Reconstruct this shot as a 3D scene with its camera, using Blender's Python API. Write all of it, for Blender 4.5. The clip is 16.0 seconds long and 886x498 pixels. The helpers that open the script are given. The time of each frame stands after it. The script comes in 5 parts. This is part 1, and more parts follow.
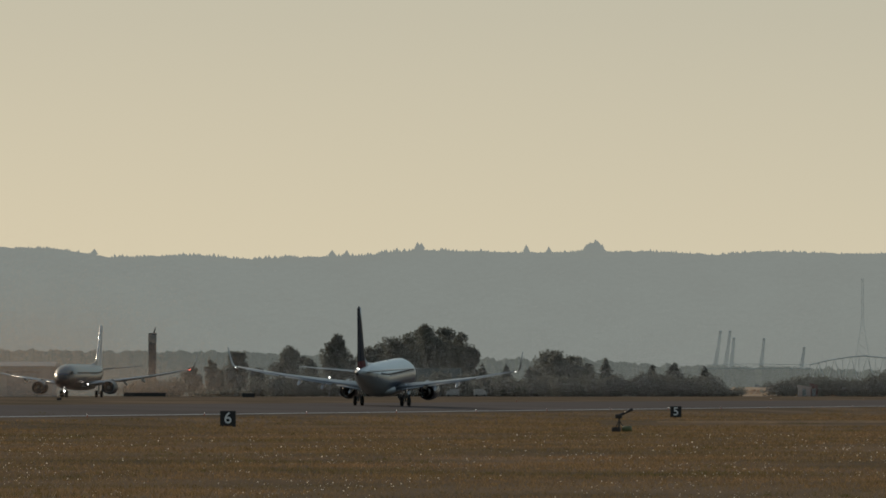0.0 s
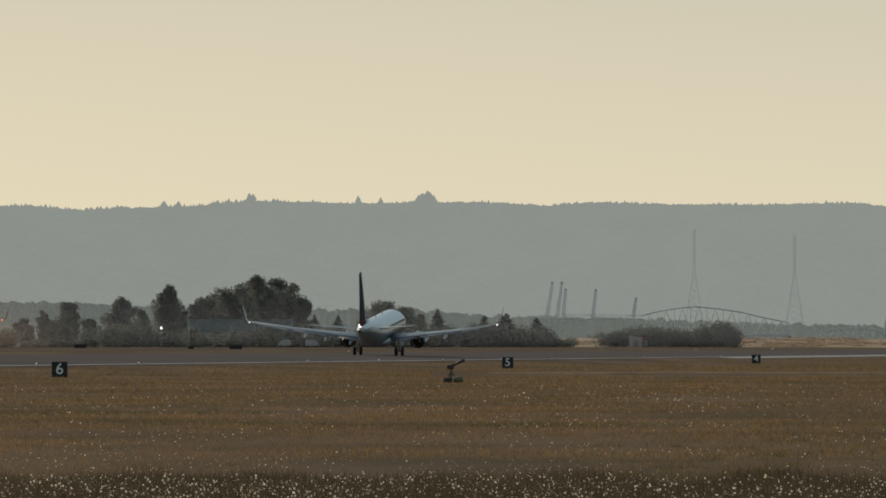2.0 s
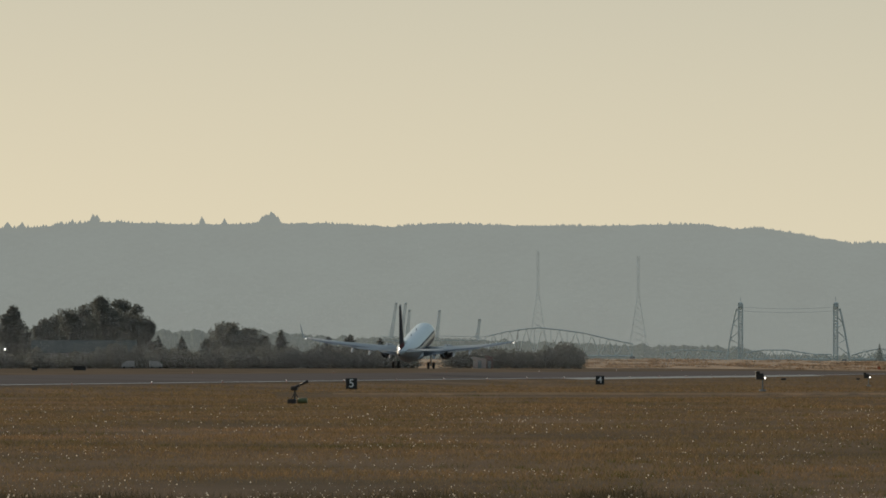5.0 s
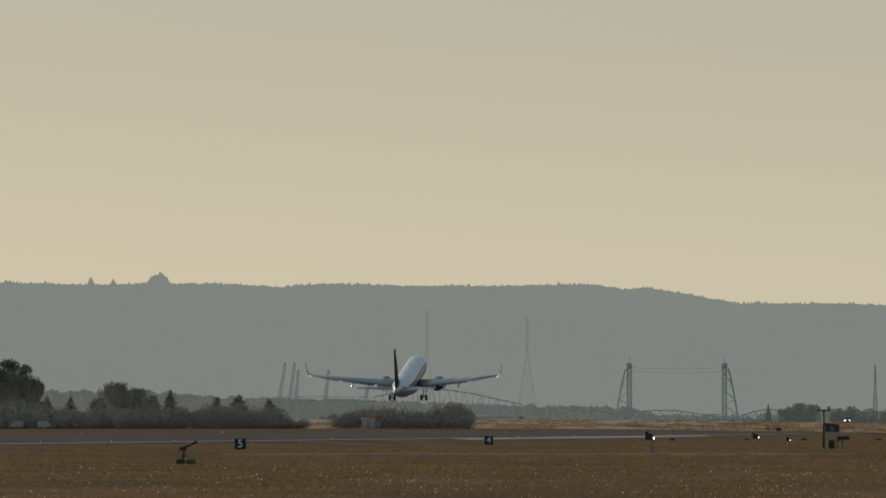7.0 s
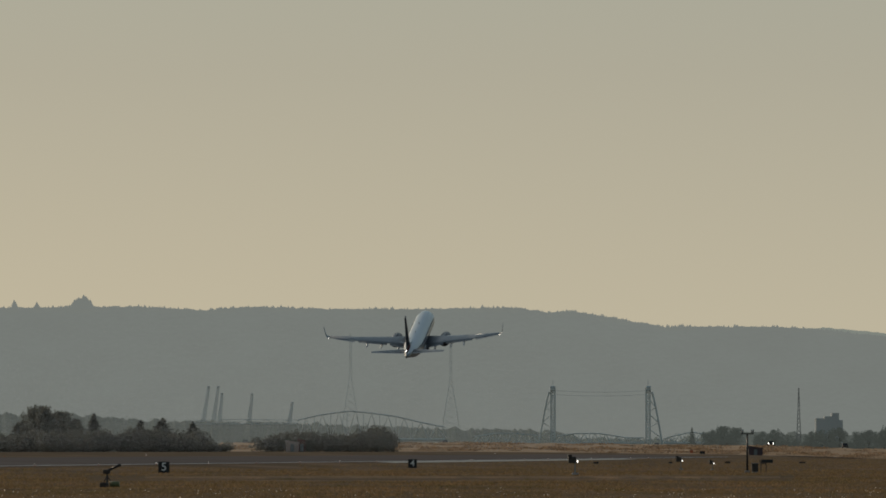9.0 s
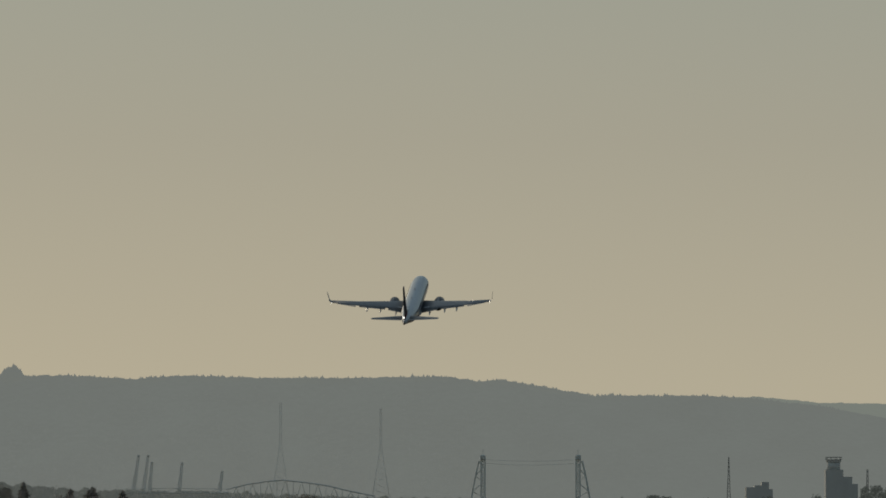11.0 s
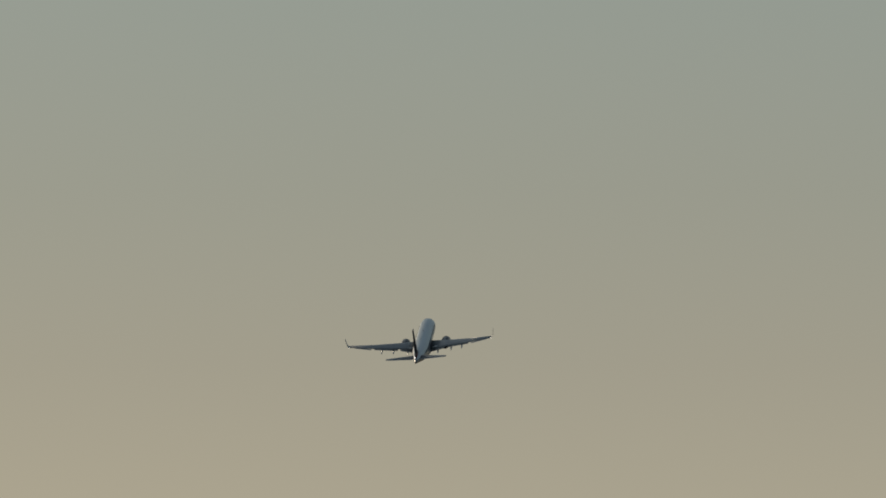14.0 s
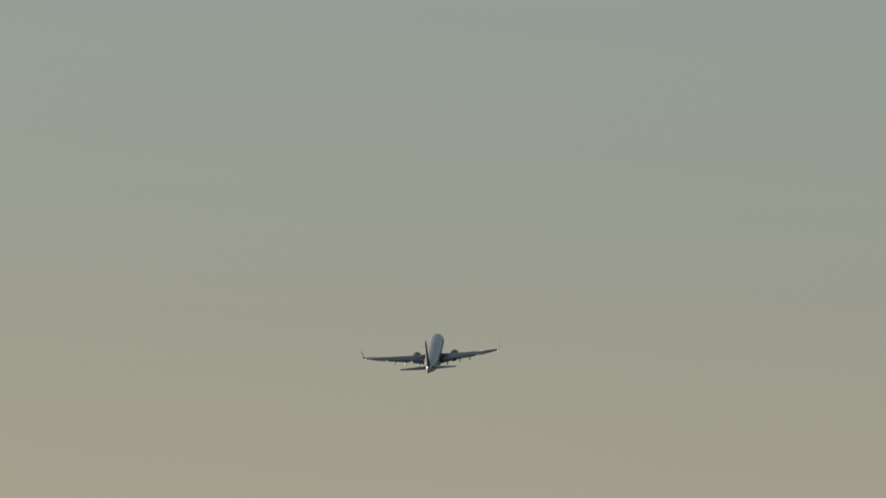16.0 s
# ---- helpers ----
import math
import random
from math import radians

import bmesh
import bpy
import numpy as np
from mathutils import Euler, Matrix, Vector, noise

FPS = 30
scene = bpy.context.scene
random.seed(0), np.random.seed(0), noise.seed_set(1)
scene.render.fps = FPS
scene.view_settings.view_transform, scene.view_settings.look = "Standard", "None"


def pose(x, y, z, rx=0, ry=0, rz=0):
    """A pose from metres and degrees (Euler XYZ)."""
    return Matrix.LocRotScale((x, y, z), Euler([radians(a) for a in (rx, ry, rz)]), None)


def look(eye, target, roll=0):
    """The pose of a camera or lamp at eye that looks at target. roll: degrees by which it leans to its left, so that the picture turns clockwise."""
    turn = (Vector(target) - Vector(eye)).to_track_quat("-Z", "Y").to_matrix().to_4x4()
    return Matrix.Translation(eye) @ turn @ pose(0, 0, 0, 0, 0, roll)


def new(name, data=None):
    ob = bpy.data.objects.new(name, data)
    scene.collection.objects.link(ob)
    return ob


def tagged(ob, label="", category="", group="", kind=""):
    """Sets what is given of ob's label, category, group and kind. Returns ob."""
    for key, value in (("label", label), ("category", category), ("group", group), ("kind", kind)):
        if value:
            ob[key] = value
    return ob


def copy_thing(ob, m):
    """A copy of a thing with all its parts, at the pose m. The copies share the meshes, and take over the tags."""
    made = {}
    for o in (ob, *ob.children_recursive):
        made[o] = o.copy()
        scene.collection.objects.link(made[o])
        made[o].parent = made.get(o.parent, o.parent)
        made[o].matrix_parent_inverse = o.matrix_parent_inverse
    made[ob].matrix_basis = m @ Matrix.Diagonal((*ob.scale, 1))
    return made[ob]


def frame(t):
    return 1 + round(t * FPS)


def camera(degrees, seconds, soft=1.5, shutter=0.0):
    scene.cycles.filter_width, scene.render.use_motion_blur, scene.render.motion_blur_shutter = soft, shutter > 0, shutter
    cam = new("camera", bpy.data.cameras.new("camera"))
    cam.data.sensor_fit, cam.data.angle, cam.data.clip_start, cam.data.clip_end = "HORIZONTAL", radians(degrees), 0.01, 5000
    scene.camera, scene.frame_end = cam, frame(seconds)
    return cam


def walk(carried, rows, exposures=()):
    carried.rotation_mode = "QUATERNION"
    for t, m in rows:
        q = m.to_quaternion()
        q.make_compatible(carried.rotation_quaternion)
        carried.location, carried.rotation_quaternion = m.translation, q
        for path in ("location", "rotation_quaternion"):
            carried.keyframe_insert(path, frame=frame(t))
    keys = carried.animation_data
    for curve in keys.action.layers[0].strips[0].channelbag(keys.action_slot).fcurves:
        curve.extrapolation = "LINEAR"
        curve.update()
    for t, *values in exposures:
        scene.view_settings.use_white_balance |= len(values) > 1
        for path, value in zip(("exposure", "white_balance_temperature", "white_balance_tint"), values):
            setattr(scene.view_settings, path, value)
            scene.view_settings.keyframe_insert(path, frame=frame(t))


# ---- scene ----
# ---- camera: a tripod beside the field, panning and tilting after the departing jet ----
LENS = 5.31
EYE = (0.0, 0.0, 2.6)
cam = camera(LENS, 16.0, soft=1.7)
# seconds, heading to the right and tilt upward, in milliradians
VIEW = [
    (0.0, -36.39, 15.27), (0.5, -32.22, 14.02), (1.0, -26.86, 12.31), (1.5, -22.34, 10.83), (2.0, -18.79, 10.12),
    (2.5, -15.62, 9.76), (3.0, -12.01, 9.47), (3.2, -10.77, 9.44), (4.2, -5.6, 10.9), (5.3, -1.07, 12.66), (5.5, 0.0, 12.84),
    (6.0, 2.87, 13.67), (6.5, 5.68, 14.67), (7.0, 9.19, 18.64), (7.5, 11.95, 18.93), (8.0, 14.2, 19.29),
    (8.5, 15.68, 21.39), (8.7, 16.15, 20.68), (9.7, 19.9, 23.6), (10.8, 23.14, 27.46), (11.0, 24.5, 28.28), (11.5, 26.45, 31.48),
    (12.0, 26.92, 35.5), (12.5, 28.17, 39.79), (13.0, 28.85, 44.06), (13.5, 29.5, 47.75), (14.0, 31.88, 51.64),
    (14.5, 33.47, 54.72), (15.0, 34.2, 58.37), (15.5, 35.17, 60.95), (16.0, 35.93, 63.44)]
EXPOSURE = [(0.0, 0.01), (0.5, -0.02), (1.0, 0.07), (1.5, 0.16), (2.5, 0.28), (3.2, 0.29), (5.5, 0.14), (6.5, 0.03), (7.0, -0.06), (7.5, -0.14), (8.0, -0.2), (9.5, -0.35), (11.0, -0.47), (12.0, -0.55), (13.0, -0.6), (14.0, -0.55), (14.5, -0.53), (16.0, -0.52)]
walk(cam, [(t, pose(*EYE, 90 + math.degrees(v / 1000), 0, -math.degrees(h / 1000))) for t, h, v in VIEW], EXPOSURE)

# ---- daylight: hazy late-afternoon sun ahead and to the left ----
SUN_UP, SUN_LEFT = 16.0, 32.0
world = bpy.data.worlds.new("sky")
scene.world = world
world.use_nodes = True
wn = world.node_tree
sky = wn.nodes.new("ShaderNodeTexSky")
sky.sky_type = "NISHITA"
sky.sun_disc = False
sky.sun_elevation, sky.sun_rotation = radians(SUN_UP), radians(-SUN_LEFT)
sky.altitude, sky.air_density, sky.dust_density, sky.ozone_density = 0, 1.0, 1.5, 1.0
wn.nodes["Background"].inputs["Strength"].default_value = 0.11
# smoke haze lying over the horizon: cream low down, grey-green higher, thinning out into the clear sky
way, split, climb, haze, thin, veil = [wn.nodes.new("ShaderNode" + k) for k in ("TexCoord", "SeparateXYZ", "MapRange", "ValToRGB", "MapRange", "Mix")]
veil.data_type = "RGBA"
climb.inputs["From Max"].default_value = 0.12
thin.interpolation_type = "SMOOTHSTEP"
thin.inputs["From Min"].default_value, thin.inputs["From Max"].default_value = 0.1, 0.95
thin.inputs["To Min"].default_value, thin.inputs["To Max"].default_value = 0.93, 0.15
HAZE = [(0.0, (6.15, 5.62, 4.2)), (0.12, (5.8, 5.38, 4.1)), (0.33, (4.64, 4.5, 3.68)), (0.48, (4.14, 4.32, 3.7)), (0.72, (3.75, 4.4, 4.05)), (1.0, (3.5, 4.5, 4.5))]
for i, (at, colour) in enumerate(HAZE):
    e = haze.color_ramp.elements[i] if i < 2 else haze.color_ramp.elements.new(at)
    e.position, e.color = at, (*[c / 10 for c in colour], 1)
haze.color_ramp.elements[1].position = 0.12
gain = wn.nodes.new("ShaderNodeVectorMath")
gain.operation = "SCALE"
gain.inputs["Scale"].default_value = 9.09
wn.links.new(way.outputs["Generated"], split.inputs[0])
wn.links.new(split.outputs["Z"], climb.inputs["Value"])
wn.links.new(split.outputs["Z"], thin.inputs["Value"])
wn.links.new(climb.outputs[0], haze.inputs[0])
wn.links.new(haze.outputs[0], gain.inputs[0])
wn.links.new(thin.outputs[0], veil.inputs[0])
wn.links.new(sky.outputs[0], veil.inputs[6])
# smoke scatters forward: the haze is brightest on the sun's side and dimmer opposite
side, fall, dim = [wn.nodes.new("ShaderNode" + k) for k in ("VectorMath", "MapRange", "VectorMath")]
side.operation, dim.operation = "DOT_PRODUCT", "SCALE"
side.inputs[1].default_value = (-math.sin(radians(SUN_LEFT)), math.cos(radians(SUN_LEFT)), 0)
fall.inputs["From Min"].default_value, fall.inputs["From Max"].default_value = -0.6, 0.85
fall.inputs["To Min"].default_value, fall.inputs["To Max"].default_value = 0.62, 1.0
fall.interpolation_type = "SMOOTHSTEP"
wn.links.new(way.outputs["Generated"], side.inputs[0])
wn.links.new(side.outputs["Value"], fall.inputs["Value"])
wn.links.new(gain.outputs[0], dim.inputs[0])
wn.links.new(fall.outputs[0], dim.inputs["Scale"])
wn.links.new(dim.outputs[0], veil.inputs[7])
wn.links.new(veil.outputs[2], wn.nodes["Background"].inputs["Color"])
sun = new("sun", bpy.data.lights.new("sun", "SUN"))
sun.data.energy, sun.data.angle, sun.data.color = 1.8, radians(0.6), (1.0, 0.82, 0.6)
sun_way = Vector((-math.sin(radians(SUN_LEFT)) * math.cos(radians(SUN_UP)), math.cos(radians(SUN_LEFT)) * math.cos(radians(SUN_UP)), math.sin(radians(SUN_UP))))
sun.matrix_world = look(tuple(sun_way * 50), (0, 0, 0))


# ---- materials ----
def material(name, colour, rough=0.6, metal=0.0, second=None, scale=1.0, amount=0.5, bump=0.0, fine=None, spec=0.5, random_value=0.0, translucent=0.0):
    """A surface of one colour with a second one in soft blotches at two scales, and relief."""
    m = bpy.data.materials.new(name)
    m.use_nodes = True
    n, l = m.node_tree.nodes, m.node_tree.links
    b = n["Principled BSDF"]
    b.inputs["Roughness"].default_value, b.inputs["Metallic"].default_value = rough, metal
    b.inputs["Specular IOR Level"].default_value = spec
    second = second or tuple(c * 0.72 for c in colour)
    co = n.new("ShaderNodeTexCoord")
    big, small = n.new("ShaderNodeTexNoise"), n.new("ShaderNodeTexNoise")
    big.inputs["Scale"].default_value, big.inputs["Detail"].default_value = scale, 5
    small.inputs["Scale"].default_value, small.inputs["Detail"].default_value = fine or scale * 9, 3
    mid = n.new("ShaderNodeMix")
    mid.inputs[0].default_value = 0.4
    ramp = n.new("ShaderNodeMapRange")
    ramp.inputs["From Min"].default_value, ramp.inputs["From Max"].default_value = 0.35, 0.65
    ramp.inputs["To Max"].default_value = amount
    mix = n.new("ShaderNodeMix")
    mix.data_type = "RGBA"
    mix.inputs[6].default_value, mix.inputs[7].default_value = (*colour, 1), (*second, 1)
    for t in (big, small):
        l.new(co.outputs["Object"], t.inputs["Vector"])
    l.new(big.outputs["Fac"], mid.inputs[2])
    l.new(small.outputs["Fac"], mid.inputs[3])
    l.new(mid.outputs[0], ramp.inputs["Value"])
    l.new(ramp.outputs[0], mix.inputs[0])
    out = mix.outputs[2]
    if random_value:
        info, hsv, rng = n.new("ShaderNodeNewGeometry"), n.new("ShaderNodeHueSaturation"), n.new("ShaderNodeMapRange")
        rng.inputs["To Min"].default_value, rng.inputs["To Max"].default_value = 1 - random_value, 1 + random_value
        l.new(info.outputs["Random Per Island"], rng.inputs["Value"])
        l.new(rng.outputs[0], hsv.inputs["Value"])
        l.new(out, hsv.inputs["Color"])
        out = hsv.outputs[0]
    l.new(out, b.inputs["Base Color"])
    if translucent:
        tr, add = n.new("ShaderNodeBsdfTranslucent"), n.new("ShaderNodeMixShader")
        add.inputs[0].default_value = translucent
        l.new(out, tr.inputs["Color"])
        l.new(b.outputs[0], add.inputs[1])
        l.new(tr.outputs[0], add.inputs[2])
        l.new(add.outputs[0], n["Material Output"].inputs["Surface"])
    if bump:
        bp = n.new("ShaderNodeBump")
        bp.inputs["Strength"].default_value = bump
        l.new(small.outputs["Fac"], bp.inputs["Height"])
        l.new(bp.outputs[0], b.inputs["Normal"])
    return m


def glow(name, colour, strength):
    m = bpy.data.materials.new(name)
    m.use_nodes = True
    b = m.node_tree.nodes["Principled BSDF"]
    b.inputs["Base Color"].default_value = (*colour, 1)
    b.inputs["Emission Color"].default_value = (*colour, 1)
    b.inputs["Emission Strength"].default_value = strength
    return m


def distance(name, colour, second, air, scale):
    """Far wooded slopes behind kilometres of air: leaf colours, with the haze painted in as emission."""
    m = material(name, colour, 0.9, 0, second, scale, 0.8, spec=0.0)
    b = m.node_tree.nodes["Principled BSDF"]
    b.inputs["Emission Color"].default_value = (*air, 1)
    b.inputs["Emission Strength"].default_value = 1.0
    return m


WHITE = material("white_paint", (0.66, 0.67, 0.68), 0.28, 0, (0.6, 0.61, 0.62), 0.6, 0.5, spec=0.5)
GREY = material("grey_paint", (0.25, 0.255, 0.26), 0.4, 0, (0.21, 0.215, 0.22), 0.7, 0.6)
METAL = material("bare_metal", (0.6, 0.6, 0.6), 0.3, 0.9, (0.5, 0.5, 0.5), 1.5, 0.6)
DARK_METAL = material("exhaust_metal", (0.1, 0.09, 0.085), 0.45, 0.8, (0.05, 0.045, 0.04), 2, 0.7)
RUBBER = material("tyre_rubber", (0.022, 0.022, 0.023), 0.8, 0, (0.035, 0.034, 0.033), 3, 0.6)
GLASS = material("cabin_glass", (0.02, 0.022, 0.025), 0.4, 0, spec=0.1)
BLACK = material("sign_black", (0.012, 0.012, 0.013), 0.6, 0, (0.02, 0.02, 0.02), 3, 0.5)
LETTER = material("sign_white", (0.8, 0.8, 0.78), 0.5, 0, (0.7, 0.7, 0.68), 4, 0.4)
STEEL = material("weathered_steel", (0.2, 0.22, 0.22), 0.6, 0.1, (0.14, 0.15, 0.15), 0.3, 0.7)
# paler than the near steel: far haze put into both base colours
FAR_STEEL = material("hazy_green_bridge_steel", (0.62, 0.67, 0.65), 0.9, 0, (0.55, 0.6, 0.58), 0.05, 0.7)
PALE_STEEL = material("hazy_pale_lattice", (0.74, 0.77, 0.75), 0.8, 0, (0.68, 0.71, 0.69), 0.05, 0.7)
IRON = material("dark_iron", (0.03, 0.028, 0.026), 0.5, 0.3, (0.06, 0.045, 0.035), 4, 0.7)
RUST = material("red_brown_sheet", (0.16, 0.06, 0.045), 0.6, 0, (0.1, 0.045, 0.035), 1.5, 0.7)
ORANGE = material("orange_paint", (0.5, 0.12, 0.04), 0.6, 0, (0.4, 0.1, 0.05), 2, 0.6)
CONCRETE = material("grey_concrete", (0.3, 0.3, 0.29), 0.85, 0, (0.22, 0.22, 0.21), 0.2, 0.8)
BARK = material("bark", (0.08, 0.06, 0.045), 0.9, 0, (0.05, 0.04, 0.03), 1.2, 0.7, bump=0.4)
LEAF = material("broadleaf_foliage", (0.16, 0.168, 0.142), 0.75, 0, (0.15, 0.15, 0.125), 0.25, 0.8, spec=0.2, random_value=0.35, translucent=0.55)
NEEDLE = material("conifer_needles", (0.17, 0.18, 0.15), 0.8, 0, (0.16, 0.165, 0.14), 0.3, 0.8, spec=0.2, random_value=0.3, translucent=0.55)
BUSH = material("bramble_foliage", (0.14, 0.142, 0.12), 0.8, 0, (0.13, 0.135, 0.105), 0.2, 0.8, spec=0.1, random_value=0.22, translucent=0.55)
# painted haze: the last colour of each is emitted over the leaves
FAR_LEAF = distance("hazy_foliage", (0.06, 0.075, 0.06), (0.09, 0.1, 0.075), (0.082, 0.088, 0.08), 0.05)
BANK_LEAF = distance("hazy_bank_foliage", (0.08, 0.1, 0.08), (0.11, 0.12, 0.09), (0.048, 0.053, 0.048), 0.05)
LENS_GLASS = glow("lamp_lens", (1.0, 0.95, 0.85), 2.5)
DULL_WHITE = material("dusty_white_paint", (0.34, 0.34, 0.33), 0.6, 0, (0.27, 0.27, 0.26), 0.8, 0.6, spec=0.2)
SKY_GLEAM = material("pale_sky_gleam", (0.55, 0.52, 0.46), 0.9, 0, (0.46, 0.44, 0.39), 0.2, 0.8, spec=0.0)
LAMP = glow("lamp_white", (1.0, 0.96, 0.88), 8)
TIP_LAMP = glow("tip_lamp_white", (1.0, 0.96, 0.88), 3)
RED_LAMP = glow("lamp_red", (1.0, 0.12, 0.08), 6)


# ---- building helpers ----
def mesh_of(name, bm, mat, smooth=False):
    me = bpy.data.meshes.new(name)
    bm.normal_update()
    if smooth:
        for f in bm.faces:
            f.smooth = True
    bm.to_mesh(me)
    bm.free()
    me.materials.append(mat)
    return me


def part(name, bm, mat, parent=None, label="", at=None, smooth=False):
    ob = new(name, mesh_of(name, bm, mat, smooth))
    ob.parent = parent
    if at is not None:
        ob.matrix_basis = at
    return tagged(ob, label) if label else ob


def thing(name, m, label, category, group="", kind=""):
    ob = new(name)
    ob.matrix_basis = m
    return tagged(ob, label, category, group, kind)


def arrays(name, verts, faces, mat, parent=None, smooth=False):
    me = bpy.data.meshes.new(name)
    me.from_pydata(verts, [], faces)
    me.materials.append(mat)
    if smooth:
        me.polygons.foreach_set("use_smooth", [True] * len(me.polygons))
    ob = new(name, me)
    ob.parent = parent
    return ob


def box(bm, x0, x1, y0, y1, z0, z1, bevel=0.0):
    g = bmesh.ops.create_cube(bm, size=1, matrix=Matrix.Translation(((x0 + x1) / 2, (y0 + y1) / 2, (z0 + z1) / 2)) @ Matrix.Diagonal((x1 - x0, y1 - y0, z1 - z0, 1)))
    if bevel:
        edges = {e for v in g["verts"] for e in v.link_edges}
        bmesh.ops.bevel(bm, geom=list(edges), offset=bevel, segments=1, affect="EDGES")
    return bm


def rod(bm, a, b, r, r2=None, sides=6):
    a, b = Vector(a), Vector(b)
    d = b - a
    m = Matrix.Translation((a + b) / 2) @ d.to_track_quat("Z", "Y").to_matrix().to_4x4()
    bmesh.ops.create_cone(bm, cap_ends=True, segments=sides, radius1=r, radius2=r if r2 is None else r2, depth=d.length, matrix=m)
    return bm


def loft(bm, rings, close=True):
    """Skins rings of equal counts of points."""
    rows = [[bm.verts.new(p) for p in ring] for ring in rings]
    for a, b in zip(rows, rows[1:]):
        k = len(a)
        for i in range(k):
            bm.faces.new((a[i], a[(i + 1) % k], b[(i + 1) % k], b[i]))
    if close:
        bm.faces.new(rows[0][::-1])
        bm.faces.new(rows[-1])
    bmesh.ops.recalc_face_normals(bm, faces=bm.faces)
    return bm


def tube(bm, points, r, sides=5):
    """One bent bar through the points."""
    pts = [Vector(p) for p in points]
    rings = []
    for i, p in enumerate(pts):
        way = (pts[min(i + 1, len(pts) - 1)] - pts[max(i - 1, 0)]).normalized()
        q = way.to_track_quat("Z", "Y")
        rings.append([p + q @ Vector((r * math.cos(a), r * math.sin(a), 0)) for a in np.linspace(0, math.tau, sides, endpoint=False)])
    return loft(bm, rings)


def foil(chord, thick, n=7):
    """A wing section: y backward from the nose 0 to -chord, z thickness."""
    pts = []
    for i in range(n + 1):
        u = (i / n) ** 1.6
        pts.append((-u * chord, thick * chord * (1.48 * math.sqrt(u) - 0.63 * u - 1.758 * u * u + 1.42 * u ** 3 - 0.507 * u ** 4) + 0.002))
    low = [(y, -z * 0.75) for y, z in pts[1:]]
    return pts + low[::-1]


# ---- the lie of the land ----
HEAD = radians(5.97)
AX, AY = math.sin(HEAD), math.cos(HEAD)


def along(s, u, z=0.0):
    """The place s metres up the row of boards from the first one and u metres to its left."""
    return (-44.4 + s * AX - u * AY, 753.0 + s * AY + u * AX, z)


SIDE = np.array([-400.0, -8.0, 6.0, 20.5, 23.7, 46.1, 69.3, 92.0, 130.0, 400.0])
RISE = np.array([0.0, 0.0, 0.1, 0.55, 0.72, 1.28, 1.5, 1.85, 2.2, 2.2])


def lie(x, y):
    """Height of the ground."""
    u = -(x + 44.4) * AY + (y - 753.0) * AX
    return np.interp(u, SIDE, RISE)


def spot(b, d, sink=0.0):
    """The place on the ground d metres off at b milliradians to the right of the middle heading."""
    x = d * b / 1000
    return Vector((x, d, float(lie(x, d)) - sink))


# ---- ground ----
def ground_material():
    m = material("dry_grass_ground", (0.205, 0.146, 0.102), 0.95, 0, (0.118, 0.095, 0.063), 0.05, 0.9, fine=0.9, spec=0.0)
    n, l = m.node_tree.nodes, m.node_tree.links
    b = n["Principled BSDF"]
    old = b.inputs["Base Color"].links[0].from_socket
    co = n.new("ShaderNodeTexCoord")
    mp = n.new("ShaderNodeMapping")
    mp.inputs["Scale"].default_value = (0.02, 0.005, 0.02)
    mp.inputs["Rotation"].default_value = (0, 0, HEAD)
    t = n.new("ShaderNodeTexNoise")
    t.inputs["Scale"].default_value, t.inputs["Detail"].default_value = 3, 6
    r = n.new("ShaderNodeMapRange")
    r.inputs["From Min"].default_value, r.inputs["From Max"].default_value = 0.42, 0.7
    mix = n.new("ShaderNodeMix")
    mix.data_type = "RGBA"
    mix.inputs[7].default_value = (0.26, 0.182, 0.124, 1)
    l.new(co.outputs["Object"], mp.inputs["Vector"])
    l.new(mp.outputs[0], t.inputs["Vector"])
    l.new(t.outputs["Fac"], r.inputs["Value"])
    l.new(r.outputs[0], mix.inputs[0])
    l.new(old, mix.inputs[6])
    l.new(mix.outputs[2], b.inputs["Base Color"])
    return m


def build_ground():
    ys = np.concatenate([np.linspace(-400, 120, 6), np.arange(130, 900, 10), np.arange(900, 3000, 30), np.linspace(3000, 4980, 12)])
    us = np.concatenate([np.linspace(-1400, -80, 8), np.arange(-60, -10, 8), SIDE[1:9], np.linspace(140, 1600, 8)])
    verts, faces = [], []
    for y in ys:
        for u in us:
            x = -44.4 + ((y - 753.0) * AX - u) / AY
            rough = 0.05 * noise.noise((x * 0.07, y * 0.03, 0)) if u < 5 and 130 < y < 1500 else 0.0
            verts.append((x, y, float(np.interp(u, SIDE, RISE)) + rough))
    k = len(us)
    for j in range(len(ys) - 1):
        for i in range(k - 1):
            faces.append((j * k + i, j * k + i + 1, (j + 1) * k + i + 1, (j + 1) * k + i)[::-1])
    tagged(arrays("ground", verts, faces, ground_material(), smooth=True), "dry brown airfield grass with greener patches", "ground", kind="structure")


build_ground()
ASPHALT = material("runway_asphalt", (0.2, 0.166, 0.146), 0.85, 0, (0.14, 0.117, 0.104), 0.02, 0.8, fine=0.5, spec=0.0)
LINE = material("runway_white_line", (0.72, 0.71, 0.68), 0.6, 0, (0.55, 0.54, 0.52), 0.3, 0.6, fine=4, spec=0.0)


